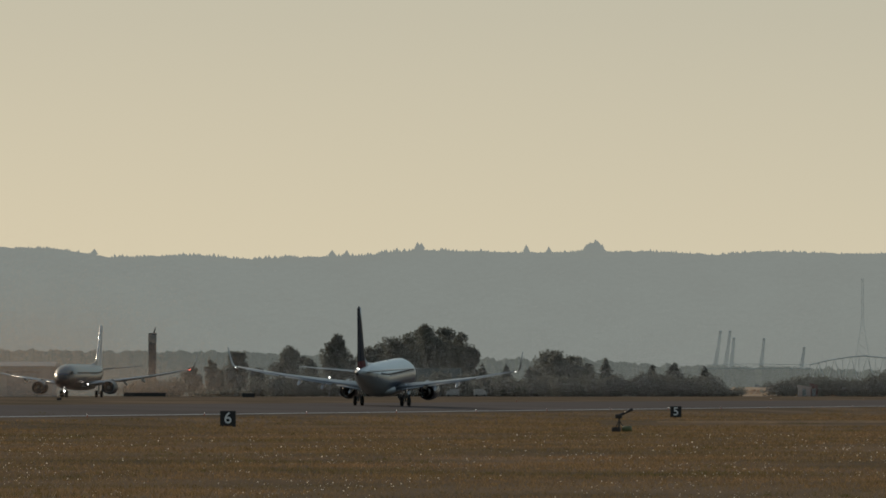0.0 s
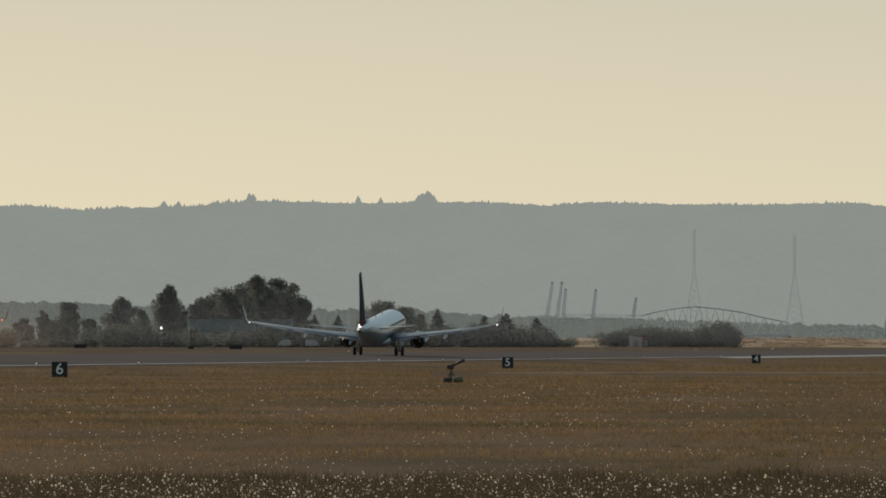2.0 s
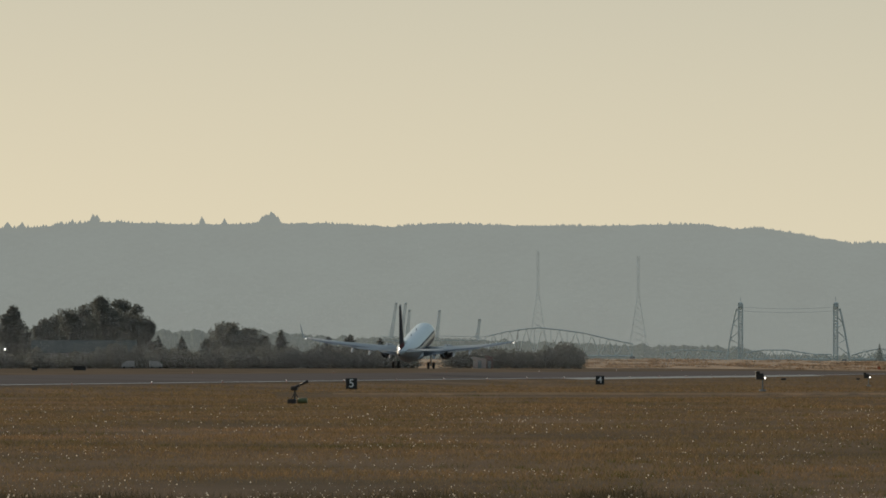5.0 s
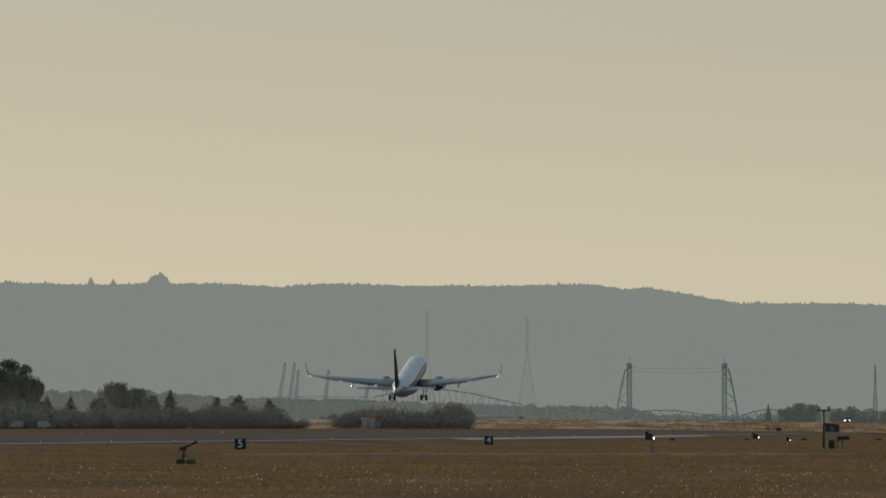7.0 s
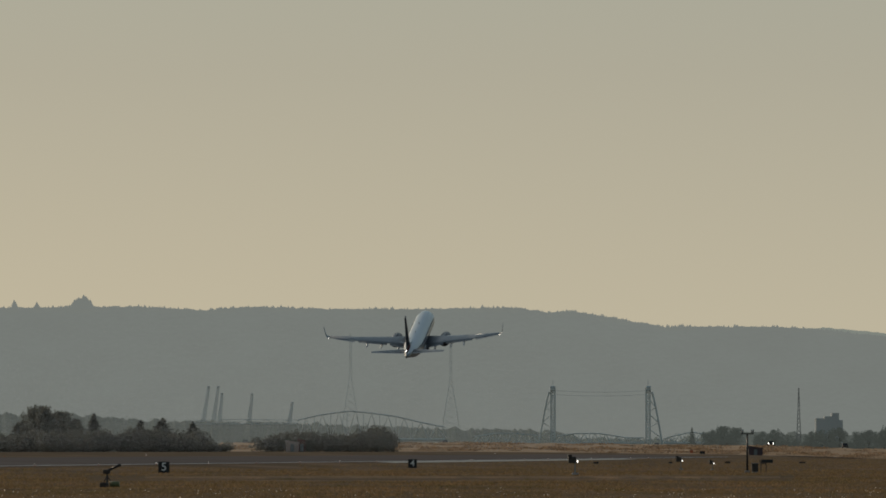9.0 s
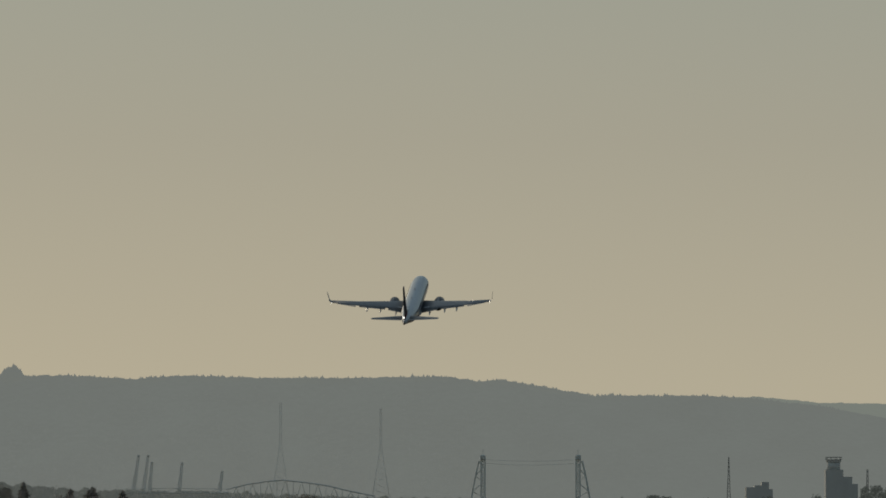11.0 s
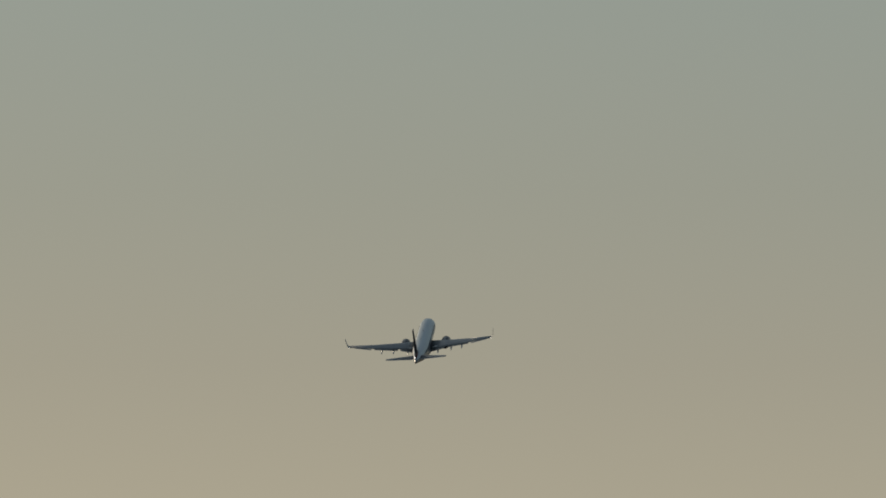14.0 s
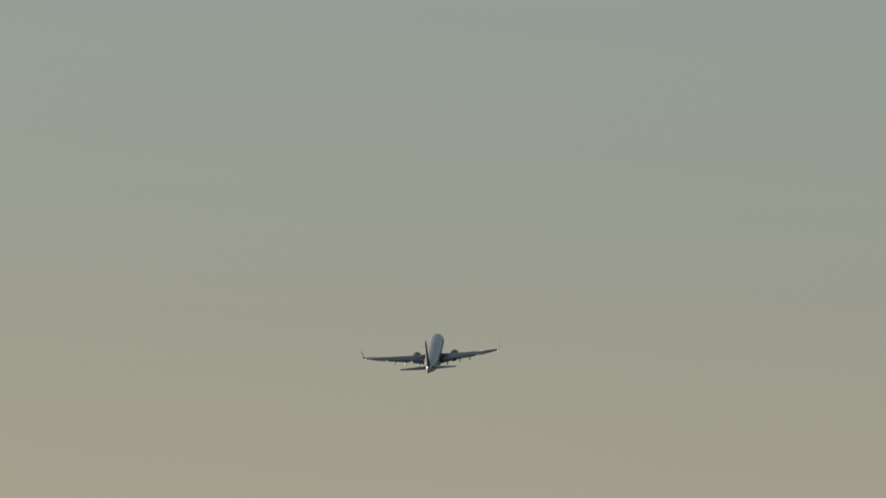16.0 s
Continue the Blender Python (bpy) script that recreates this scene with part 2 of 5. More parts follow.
def strip(name, s0, s1, u0, u1, mat, lift, label, category="runway", parent=None):
    n = 60
    verts, faces = [], []
    for i in range(n + 1):
        s = s0 + (s1 - s0) * i / n
        for u in (u0, u1):
            verts.append(along(s, u, float(np.interp(u, SIDE, RISE)) + lift))
        if i:
            k = 2 * i
            faces.append((k - 2, k - 1, k + 1, k))
    ob = arrays(name, verts, faces, mat, parent)
    return tagged(ob, label, category, kind="structure")


strip("runway", -900, 1830, 23.7, 46.1, ASPHALT, 0.02, "dark grey asphalt runway with worn white edge line")
strip("runway_far_half", -900, 1830, 46.1, 69.3, ASPHALT, 0.02, "dark grey asphalt runway beyond its crown")
strip("runway_edge_line", -900, 1830, 24.4, 25.4, LINE, 0.03, "white painted line along the runway edge", "marking")
# pale strip paints in the sky's gleam along this stretch of pavement
strip("runway_edge_gleam", 800, 1400, 20.2, 23.6, SKY_GLEAM, 0.02, "painted pale gleam of the sky along the runway edge", "shoulder")
strip("taxiway", -900, 1830, 136, 166, ASPHALT, 0.02, "grey asphalt taxiway beside the runway", "taxiway")


# ---- hills and far woods ----
def ridge(name, line, d, depth, mat, label, step=3.0, rough=0.6, seed=0):
    """A long wooded slope: crest from (milliradians right, milliradians above the eye), falling toward the viewer."""
    xs = np.arange(line[0][0], line[-1][0], step / 10)
    hs = np.interp(xs, [p[0] for p in line], [p[1] for p in line])
    verts, faces = [], []
    rows = 9
    for i, (b, h) in enumerate(zip(xs, hs)):
        top = EYE[2] + d * h / 1000 + rough * noise.noise((b * 0.9, seed, 0)) + rough * 0.6 * noise.noise((b * 3.1, seed, 5))
        for j in range(rows):
            f = j / (rows - 1)
            dd = d - depth * f
            z = 2.0 + (top - 2.0) * (1 - f) ** 0.9 + (1.2 * noise.noise((b * 0.12, f * 5, seed)) if 0 < j < rows - 1 else 0)
            verts.append((dd * b / 1000, dd, z))
        if i:
            for j in range(rows - 1):
                p = i * rows + j
                faces.append((p - rows, p - rows + 1, p + 1, p))
    return tagged(arrays(name, verts, faces, mat, smooth=True), label, "hills", kind="structure")


# the hills' haze is painted in as emitted light, stronger farther off
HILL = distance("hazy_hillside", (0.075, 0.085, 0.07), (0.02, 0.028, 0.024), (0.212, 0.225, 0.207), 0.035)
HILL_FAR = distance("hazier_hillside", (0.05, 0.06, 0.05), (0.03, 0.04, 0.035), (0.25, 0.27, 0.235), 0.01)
CREST = [(-130, 13.0), (-105, 14.6), (-88, 15.3), (-82.8, 15.5), (-77.5, 15.4), (-71, 14.4), (-63.2, 14.7), (-56.7, 14.2), (-49.6, 14.5), (-44.9, 14.6), (-39, 15.2), (-33.7, 15.05),
         (-27.7, 14.9), (-20.6, 15.0), (-14.7, 15.05), (-7.6, 14.65), (-2.9, 15.05), (5, 14.8), (12.8, 14.75), (20.5, 14.9), (25.5, 14.9), (28.2, 14.4), (30.5, 14.6), (35.3, 13.8),
         (40.4, 12.95), (46.7, 12.95), (52.1, 12.95), (58.6, 12.4), (63.9, 11.9), (70.9, 10.6), (85, 9.0), (110, 7.0), (140, 4)]
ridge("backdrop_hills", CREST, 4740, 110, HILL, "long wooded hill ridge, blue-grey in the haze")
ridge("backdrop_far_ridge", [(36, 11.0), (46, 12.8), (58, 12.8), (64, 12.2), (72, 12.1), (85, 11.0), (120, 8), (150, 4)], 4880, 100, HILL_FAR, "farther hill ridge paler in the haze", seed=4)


def dry_track():
    """A paler mown track that crosses the field before the boards."""
    verts, faces = [], []
    bs = np.arange(-14, 52.6, 0.5)
    for i, b in enumerate(bs):
        middle = 908 + 26 * noise.noise((b * 0.06, 0, 3))
        pinch = min(1.0, (b + 14.5) / 9, (53.2 - b) / 6)
        front, back = [middle + side * pinch * (18 + 16 * noise.noise((b * 0.35, side, 8))) for side in (-1, 1)]
        for d, lift in ((front - 3, -0.08), (front, 0.1), (back, 0.1), (back + 3, -0.08)):
            verts.append((d * b / 1000, d, float(lie(d * b / 1000, d)) + lift))
        if i:
            for j in range(3):
                k = 4 * i + j
                faces.append((k - 4, k, k + 1, k - 3))
    tagged(arrays("mown_track", verts, faces, material("pale_dry_grass", (0.34, 0.228, 0.145), 0.95, 0, (0.2, 0.14, 0.085), 0.15, 0.9, fine=1.2, spec=0.0)), "paler strip of mown dry grass", "track", kind="structure")


dry_track()


# ---- airliners ----
def livery(name, top, under, cut, ahead):
    """Pale above, a dark blue line along the sides, underside shade painted grey below it, and a dark belly below the
    cut and ahead of a place on the body.
    """
    m = material(name, top, 0.3, 0, tuple(c * 0.91 for c in top), 0.5, 0.5, spec=0.3)
    n, l = m.node_tree.nodes, m.node_tree.links
    b = n["Principled BSDF"]
    old = b.inputs["Base Color"].links[0].from_socket
    co, sp, ramp, mix = n.new("ShaderNodeTexCoord"), n.new("ShaderNodeSeparateXYZ"), n.new("ShaderNodeValToRGB"), n.new("ShaderNodeMix")
    rng = n.new("ShaderNodeMapRange")
    rng.inputs["From Min"].default_value, rng.inputs["From Max"].default_value = 1.0, 6.0
    ramp.color_ramp.interpolation = "CONSTANT"
    ramp.color_ramp.elements[0].color, ramp.color_ramp.elements[1].color = (0, 0, 0, 1), (1, 1, 1, 1)
    ramp.color_ramp.elements[1].position = 0.525
    e = ramp.color_ramp.elements.new(0.555)
    e.color = (0, 0, 0, 1)
    mix.data_type = "RGBA"
    mix.inputs[7].default_value = (0.015, 0.04, 0.1, 1)
    l.new(co.outputs["Object"], sp.inputs[0])
    l.new(sp.outputs["Z"], rng.inputs["Value"])
    l.new(rng.outputs[0], ramp.inputs[0])
    l.new(ramp.outputs[0], mix.inputs[0])
    l.new(old, mix.inputs[6])
    low, belly = n.new("ShaderNodeMapRange"), n.new("ShaderNodeMix")
    low.inputs["From Min"].default_value, low.inputs["From Max"].default_value = cut + 0.06, cut
    front, both = n.new("ShaderNodeMapRange"), n.new("ShaderNodeMath")
    front.inputs["From Min"].default_value, front.inputs["From Max"].default_value = ahead - 5, ahead
    both.operation = "MULTIPLY"
    belly.data_type = "RGBA"
    belly.inputs[7].default_value = (*under, 1)
    l.new(sp.outputs["Z"], low.inputs["Value"])
    l.new(sp.outputs["Y"], front.inputs["Value"])
    l.new(low.outputs[0], both.inputs[0])
    l.new(front.outputs[0], both.inputs[1])
    l.new(both.outputs[0], belly.inputs[0])
    # flank shade is painted in: a third of the top colour, rising aft
    side, grey = n.new("ShaderNodeMapRange"), n.new("ShaderNodeMix")
    side.inputs["From Min"].default_value, side.inputs["From Max"].default_value = 3.64, 3.6
    grey.data_type = "RGBA"
    grey.inputs[7].default_value = (*[c * 0.33 for c in top], 1)
    up, over = n.new("ShaderNodeMapRange"), n.new("ShaderNodeMath")
    up.inputs["From Min"].default_value, up.inputs["From Max"].default_value, up.inputs["To Max"].default_value = -5.0, -19.0, 1.2
    over.operation = "SUBTRACT"
    l.new(sp.outputs["Y"], up.inputs["Value"])
    l.new(sp.outputs["Z"], over.inputs[0])
    l.new(up.outputs[0], over.inputs[1])
    l.new(over.outputs[0], side.inputs["Value"])
    l.new(side.outputs[0], grey.inputs[0])
    l.new(mix.outputs[2], grey.inputs[6])
    l.new(grey.outputs[2], belly.inputs[6])
    l.new(belly.outputs[2], b.inputs["Base Color"])
    return m


def fin_paint():
    """Dark blue with a dark red foot."""
    m = material("navy_and_red_paint", (0.011, 0.016, 0.032), 0.55, 0, (0.016, 0.023, 0.042), 0.8, 0.5, spec=0.05)
    n, l = m.node_tree.nodes, m.node_tree.links
    b = n["Principled BSDF"]
    old = b.inputs["Base Color"].links[0].from_socket
    co, sp, rng, mix = n.new("ShaderNodeTexCoord"), n.new("ShaderNodeSeparateXYZ"), n.new("ShaderNodeMapRange"), n.new("ShaderNodeMix")
    rng.inputs["From Min"].default_value, rng.inputs["From Max"].default_value = 5.9, 5.8
    mix.data_type = "RGBA"
    mix.inputs[7].default_value = (0.1, 0.02, 0.025, 1)
    l.new(co.outputs["Object"], sp.inputs[0])
    l.new(sp.outputs["Z"], rng.inputs["Value"])
    l.new(rng.outputs[0], mix.inputs[0])
    l.new(old, mix.inputs[6])
    l.new(mix.outputs[2], b.inputs["Base Color"])
    return m


LIVERY = livery("airliner_paint", (0.6, 0.645, 0.67), (0.05, 0.065, 0.1), 2.85, -3.0)
TAXI_PAINT = livery("silver_grey_paint", (0.17, 0.182, 0.178), (0.045, 0.035, 0.035), 3.1, -20.0)
FIN_PAINT = fin_paint()
NACELLE = material("dark_nacelle_paint", (0.05, 0.046, 0.056), 0.35, 0, (0.04, 0.036, 0.045), 0.8, 0.5, spec=0.4)
BODY = [(19.6, 0.05, 0.05, 2.75), (19.4, 0.4, 0.38, 2.78), (18.8, 0.85, 0.82, 2.85), (17.6, 1.35, 1.35, 3.0), (16.0, 1.7, 1.78, 3.18), (13.5, 1.87, 1.98, 3.28),
        (10.0, 1.88, 2.0, 3.3), (-4.5, 1.88, 2.0, 3.3), (-7.0, 1.85, 1.93, 3.37), (-10.0, 1.66, 1.66, 3.62), (-13.0, 1.3, 1.25, 3.95), (-16.0, 0.85, 0.82, 4.22), (-18.5, 0.4, 0.42, 4.4), (-19.5, 0.16, 0.2, 4.45), (-19.75, 0.04, 0.05, 4.45)]


def body_at(y):
    ys = [p[0] for p in BODY][::-1]
    return [float(np.interp(y, ys, [p[k] for p in BODY][::-1])) for k in (1, 2, 3)]


def surface(bm, sections):
    """A wing-like skin through sections: leading-edge point, chord, thickness, and the way the span runs there (lean in degrees)."""
    rings = []
    for (x, y, z), chord, thick, lean in sections:
        c, s = math.cos(radians(lean)), math.sin(radians(lean))
        rings.append([(x - q * s, y + p, z + q * c) for p, q in foil(chord, thick)])
    return loft(bm, rings)


def gear_leg(root, name, hinge, wheels, radius, wheel_x, lamp=False):
    leg = part(name, rod(rod(bmesh.new(), (0, 0, 0.55), (0, 0, radius - hinge[2]), 0.13, 0.1, 10), (0, 0.35, -0.4), (0, 0, -hinge[2] * 0.6), 0.06), METAL, root, "bright metal landing gear leg", Matrix.Translation(hinge), True)
    bm = bmesh.new()
    rod(bm, (-wheel_x, 0, radius - hinge[2]), (wheel_x, 0, radius - hinge[2]), 0.07)
    part("axle", bm, METAL, leg)
    for k in range(wheels):
        x = (-1 if k == 0 else 1) * wheel_x
        bm = bmesh.new()
        w = 0.36 if radius > 0.5 else 0.2
        rings = []
        for dx, r in ((-w / 2, 0.55), (-w / 2, 0.85), (-w * 0.3, 1.0), (w * 0.3, 1.0), (w / 2, 0.85), (w / 2, 0.55)):
            rings.append([(x + dx, r * radius * math.cos(a), radius - hinge[2] + r * radius * math.sin(a)) for a in np.linspace(0, math.tau, 20, endpoint=False)])
        part("wheel", loft(bm, rings), RUBBER, leg, "black rubber tyre", None, True)
    if lamp:
        bm = bmesh.new()
        bmesh.ops.create_uvsphere(bm, u_segments=10, v_segments=6, radius=0.16, matrix=Matrix.Translation((0, 0.25, -0.6)))
        part("taxi_light", bm, LAMP, leg, "lit white taxi light")
    return leg


def airliner(m, label, paint, tail_paint, landing_lights=False, engine_x=4.83, fin_high=1.0):
    root = thing("airliner", m, label, "airplane")
    # fuselage
    rings = []
    for y, w, h, z in BODY:
        rings.append([(w * math.cos(a), y, z + h * math.sin(a)) for a in np.linspace(0, math.tau, 36, endpoint=False)])
    part("fuselage", loft(bmesh.new(), rings), paint, root, "", None, True)
    rings = []
    for y, w, d in ((7.5, 0.3, 0.1), (6.5, 1.5, 0.5), (4.5, 1.95, 0.75), (-2.5, 1.95, 0.75), (-5.0, 1.5, 0.5), (-6.5, 0.3, 0.1)):
        rings.append([(w * math.cos(a), y, 1.85 + d * math.sin(a)) for a in np.linspace(0, math.tau, 20, endpoint=False)])
    part("belly_fairing", loft(bmesh.new(), rings), GREY, root, "pale grey belly fairing", None, True)
    # cockpit and cabin windows
    for sx in (-1, 1):
        for y0, y1 in ((17.9, 17.35), (17.3, 16.7), (16.65, 16.1)):
            bm = bmesh.new()
            pts = []
            for y, lift in ((y0, 0.33), (y1, 0.3), (y1, 0.62), (y0, 0.6)):
                w, h, z = body_at(y)
                a = math.asin(lift)
                pts.append((sx * (w * math.cos(a) + 0.02), y, z + h * lift + 0.02))
            f = bm.faces.new([bm.verts.new(p) for p in pts])
            bmesh.ops.solidify(bm, geom=[f], thickness=0.03)
            part("cockpit_window", bm, GLASS, root, "dark cockpit glass")
        bm = bmesh.new()
        for k in range(48):
            y = 13.5 - k * 0.51
            w, h, z = body_at(y)
            a = math.asin(0.28)
            box(bm, min(sx * (w * math.cos(a) - 0.03), sx * (w * math.cos(a) + 0.015)), max(sx * (w * math.cos(a) - 0.03), sx * (w * math.cos(a) + 0.015)), y - 0.12, y + 0.12, z + h * 0.28 - 0.17, z + h * 0.28 + 0.17)
        tagged(part("cabin_windows", bm, GLASS, root, "row of small dark cabin windows"), kind="stuff")
        # doors
        for y in (14.8, -12.0):
            w, h, z = body_at(y)
            bm = bmesh.new()
            rows = []
            for dy in (-0.42, 0.42):
                for lift in (-0.35, 0.0, 0.35, 0.55):
                    a = math.asin(lift)
                    rows.append(bm.verts.new((sx * (w * math.cos(a) + 0.012), y + dy, z + h * lift)))
            for i in range(3):
                bm.faces.new((rows[i], rows[i + 1], rows[i + 5], rows[i + 4]))
            part("cabin_door", bm, paint, root)
    # fin with its dorsal fillet, rudder and tailplanes
    bm = bmesh.new()
    rings = []
    for z, y0, chord, t in ((4.3, -12.4, 6.6, 0.1), (5.2, -13.2, 5.9, 0.1), (6.2, -14.4, 4.85, 0.1), (9.5, -16.4, 3.05, 0.1), (12.2, -18.0, 1.75, 0.1), (12.4, -18.3, 1.4, 0.06)):
        rings.append([(q, y0 + p, 4.3 + (z - 4.3) * fin_high) for p, q in foil(chord * 0.72, t * 0.85)])
    part("fin", loft(bm, rings), tail_paint, root, "dark blue tail fin with a red foot" if tail_paint is FIN_PAINT else "white tail fin", None, True)
    bm = bmesh.new()
    edge = [(0, y - 0.02, 4.3 + (z - 4.3) * fin_high) for z, y in ((5.9, -14.0), (6.2, -14.4), (9.5, -16.4), (12.2, -18.0))]
    part("fin_leading_edge", tube(bm, edge, 0.13, 10), METAL, root, "bright bare metal leading edge", None, True)
    bm = bmesh.new()
    rings = []
    for z, y0, chord in ((5.0, -13.1, 6.0), (6.2, -14.4, 4.85), (9.5, -16.4, 3.05), (12.2, -18.0, 1.75)):
        back, front = y0 - chord, y0 - chord * 0.725
        z = 4.3 + (z - 4.3) * fin_high
        rings.append([(-0.09, front, z), (0.09, front, z), (0.03, back, z), (-0.03, back, z)])
    part("rudder", loft(bm, rings), tail_paint, root, "dark blue rudder with a red foot" if tail_paint is FIN_PAINT else "white rudder")
    bm = bmesh.new()
    rings = []
    for y, z, r in ((-7.0, 5.2, 0.05), (-9.5, 5.35, 0.14), (-12.5, 5.6, 0.2), (-14.2, 6.1, 0.2)):
        rings.append([(r * math.cos(a), y, z - 0.35 + 0.4 * math.sin(a)) for a in np.linspace(0, math.tau, 10, endpoint=False)])
    part("dorsal_fillet", loft(bm, rings), paint, root, "", None, True)
    wings = []
    for sx in (-1, 1):
        tp = part("tailplane", surface(bmesh.new(), [((sx * 0.4, -13.6, 4.5), 2.9, 0.1, 0), ((sx * 7.0, -17.1, 5.1), 1.15, 0.09, 0), ((sx * 7.17, -17.4, 5.11), 0.8, 0.05, 0)]), GREY, root, "pale grey tailplane", None, True)
        bm = bmesh.new()
        loft(bm, [[(sx * 0.9, -16.7, 4.57), (sx * 0.9, -16.7, 4.64), (sx * 0.9, -17.5, 4.6)], [(sx * 6.9, -18.0, 5.08), (sx * 6.9, -18.0, 5.15), (sx * 6.9, -18.42, 5.11)]])
        part("elevator", bm, GREY, tp)
        # wing
        wing = part("wing", surface(bmesh.new(), [((sx * 1.5, 6.2, 2.05), 7.6, 0.13, 0), ((sx * 5.6, 3.35, 2.6), 4.9, 0.115, 0), ((sx * 11.5, -0.55, 3.45), 3.05, 0.11, 0), ((sx * 16.9, -3.95, 4.45), 1.65, 0.1, 0)]), GREY, root, "grey wing with bare metal leading edge", None, True)
        wings.append(wing)
        lead = [((sx * 1.9, 6.0, 2.1), 0.16), ((sx * 5.6, 3.4, 2.6), 0.13), ((sx * 11.5, -0.5, 3.45), 0.1), ((sx * 16.8, -3.88, 4.43), 0.06)]
        bm = bmesh.new()
        for (a, ra), (b, rb) in zip(lead, lead[1:]):
            rod(bm, a, b, ra, rb, 8)
        part("leading_edge", bm, METAL, wing, "bright bare metal leading edge", None, True)
        # curved winglet, two and a half metres tall
        sec = [((sx * 16.88, -3.95, 4.45), 1.65, 0.09, 0), ((sx * 17.25, -4.2, 4.56), 1.5, 0.08, -sx * 30), ((sx * 17.5, -4.5, 4.9), 1.35, 0.08, -sx * 62), ((sx * 17.9, -5.75, 6.85), 0.6, 0.08, -sx * 80)]
        part("winglet", surface(bmesh.new(), sec), GREY, wing, "upturned blended winglet", None, True)
        # flaps set for take-off and their track fairings
        for a, b, c0, c1 in (((1.9, -0.75, 2.0), (5.3, -0.95, 2.5), 1.5, 1.25), ((5.9, -1.05, 2.58), (11.3, -3.2, 3.4), 1.2, 0.85)):
            rings = []
            for (x, y, z), c in ((a, c0), (b, c1)):
                rings.append([(sx * x, y + p * math.cos(0.12) + q * 0.12, z + p * math.sin(0.12) + q) for p, q in foil(c, 0.12)])
            part("flap", loft(bm := bmesh.new(), rings), GREY, wing, "", None, True)
        bm = bmesh.new()
        loft(bm, [[(sx * 12.0, -3.85, 3.4), (sx * 12.0, -3.85, 3.5), (sx * 12.0, -4.45, 3.42)], [(sx * 15.8, -5.05, 4.2), (sx * 15.8, -5.05, 4.27), (sx * 15.8, -5.45, 4.22)]])
        part("aileron", bm, GREY, wing)
        for x, y, z in ((3.6, -1.6, 1.85), (6.9, -2.1, 2.35), (9.6, -3.2, 2.8)):
            bm = bmesh.new()
            rings = [[(sx * x + r * math.cos(a), y + dy, z + dz + 1.4 * r * math.sin(a)) for a in np.linspace(0, math.tau, 10, endpoint=False)] for dy, dz, r in ((2.2, 0.1, 0.03), (1.2, -0.02, 0.17), (0, -0.1, 0.2), (-0.9, -0.28, 0.13), (-1.4, -0.4, 0.02))]
            part("flap_track_fairing", loft(bm, rings), WHITE, wing, "", None, True)
        bm = bmesh.new()
        bmesh.ops.create_uvsphere(bm, u_segments=8, v_segments=6, radius=0.06, matrix=Matrix.Translation((sx * 17.0, -5.62 if not landing_lights else -3.95, 4.42)))
        if landing_lights and sx < 0:
            part("navigation_light", bm, RED_LAMP, wing, "lit red wingtip light")
        else:
            part("navigation_light", bm, TIP_LAMP, wing, "lit white wingtip light")
        # engine
        ex, ez = sx * engine_x, 1.55
        rings = []
        for y, r, fl in ((7.9, 0.86, 0), (8.1, 0.98, 0), (7.6, 1.08, 0), (6.4, 1.16, 0), (5.0, 1.13, 0), (3.6, 0.95, 0), (3.55, 0.9, 0), (4.6, 0.85, 0)):
            rings.append([(ex + r * math.cos(a), y, ez + r * math.sin(a) * (0.93 if math.sin(a) < 0 else 1)) for a in np.linspace(0, math.tau, 28, endpoint=False)])
        eng = part("engine", loft(bmesh.new(), rings, False), NACELLE, root, "dark blue-grey engine cowling", None, True)
        rings = [[(ex + r * math.cos(a), y, ez + r * math.sin(a)) for a in np.linspace(0, math.tau, 20, endpoint=False)] for y, r in ((4.8, 0.8), (3.4, 0.62), (2.6, 0.5), (2.55, 0.45), (3.2, 0.42))]
        part("core_nozzle", loft(bmesh.new(), rings, False), DARK_METAL, eng, "dark burnt exhaust nozzle", None, True)
        part("intake_lip", loft(bmesh.new(), [[(ex + r * math.cos(a), y, ez + r * math.sin(a) * (0.93 if math.sin(a) < 0 else 1)) for a in np.linspace(0, math.tau, 28, endpoint=False)] for y, r in ((7.85, 0.87), (8.12, 0.985), (7.85, 1.06))], False), GREY, eng, "grey metal intake lip", None, True)
        part("exhaust_cone", rod(bmesh.new(), (ex, 3.4, ez), (ex, 1.9, ez), 0.34, 0.04, 14), DARK_METAL, eng, "", None, True)
        bm = bmesh.new()
        bmesh.ops.create_circle(bm, cap_ends=True, segments=24, radius=0.9, matrix=Matrix.Translation((ex, 7.2, ez)) @ pose(0, 0, 0, 90))
        part("fan", bm, DARK_METAL, eng, "dark fan disc")
        part("spinner", rod(bmesh.new(), (ex, 7.2, ez), (ex, 7.7, ez), 0.28, 0.03, 12), GREY, eng)
        rings = []
        for y, z0, z1, w in ((6.6, 2.5, 2.72, 0.05), (5.0, 2.4, 2.95, 0.16), (2.5, 1.9, 2.75, 0.18), (0.6, 2.15, 2.45, 0.05)):
            rings.append([(ex - w, y, z0), (ex + w, y, z0), (ex + w, y, z1), (ex - w, y, z1)])
        part("pylon", loft(bmesh.new(), rings), GREY, eng)
        if landing_lights:
            bm = bmesh.new()
            bmesh.ops.create_uvsphere(bm, u_segments=8, v_segments=6, radius=0.12, matrix=Matrix.Translation((sx * 2.1, 6.0, 2.1)))
            part("landing_light", bm, LAMP, wing, "lit landing light")
    if not landing_lights:
        bm = bmesh.new()
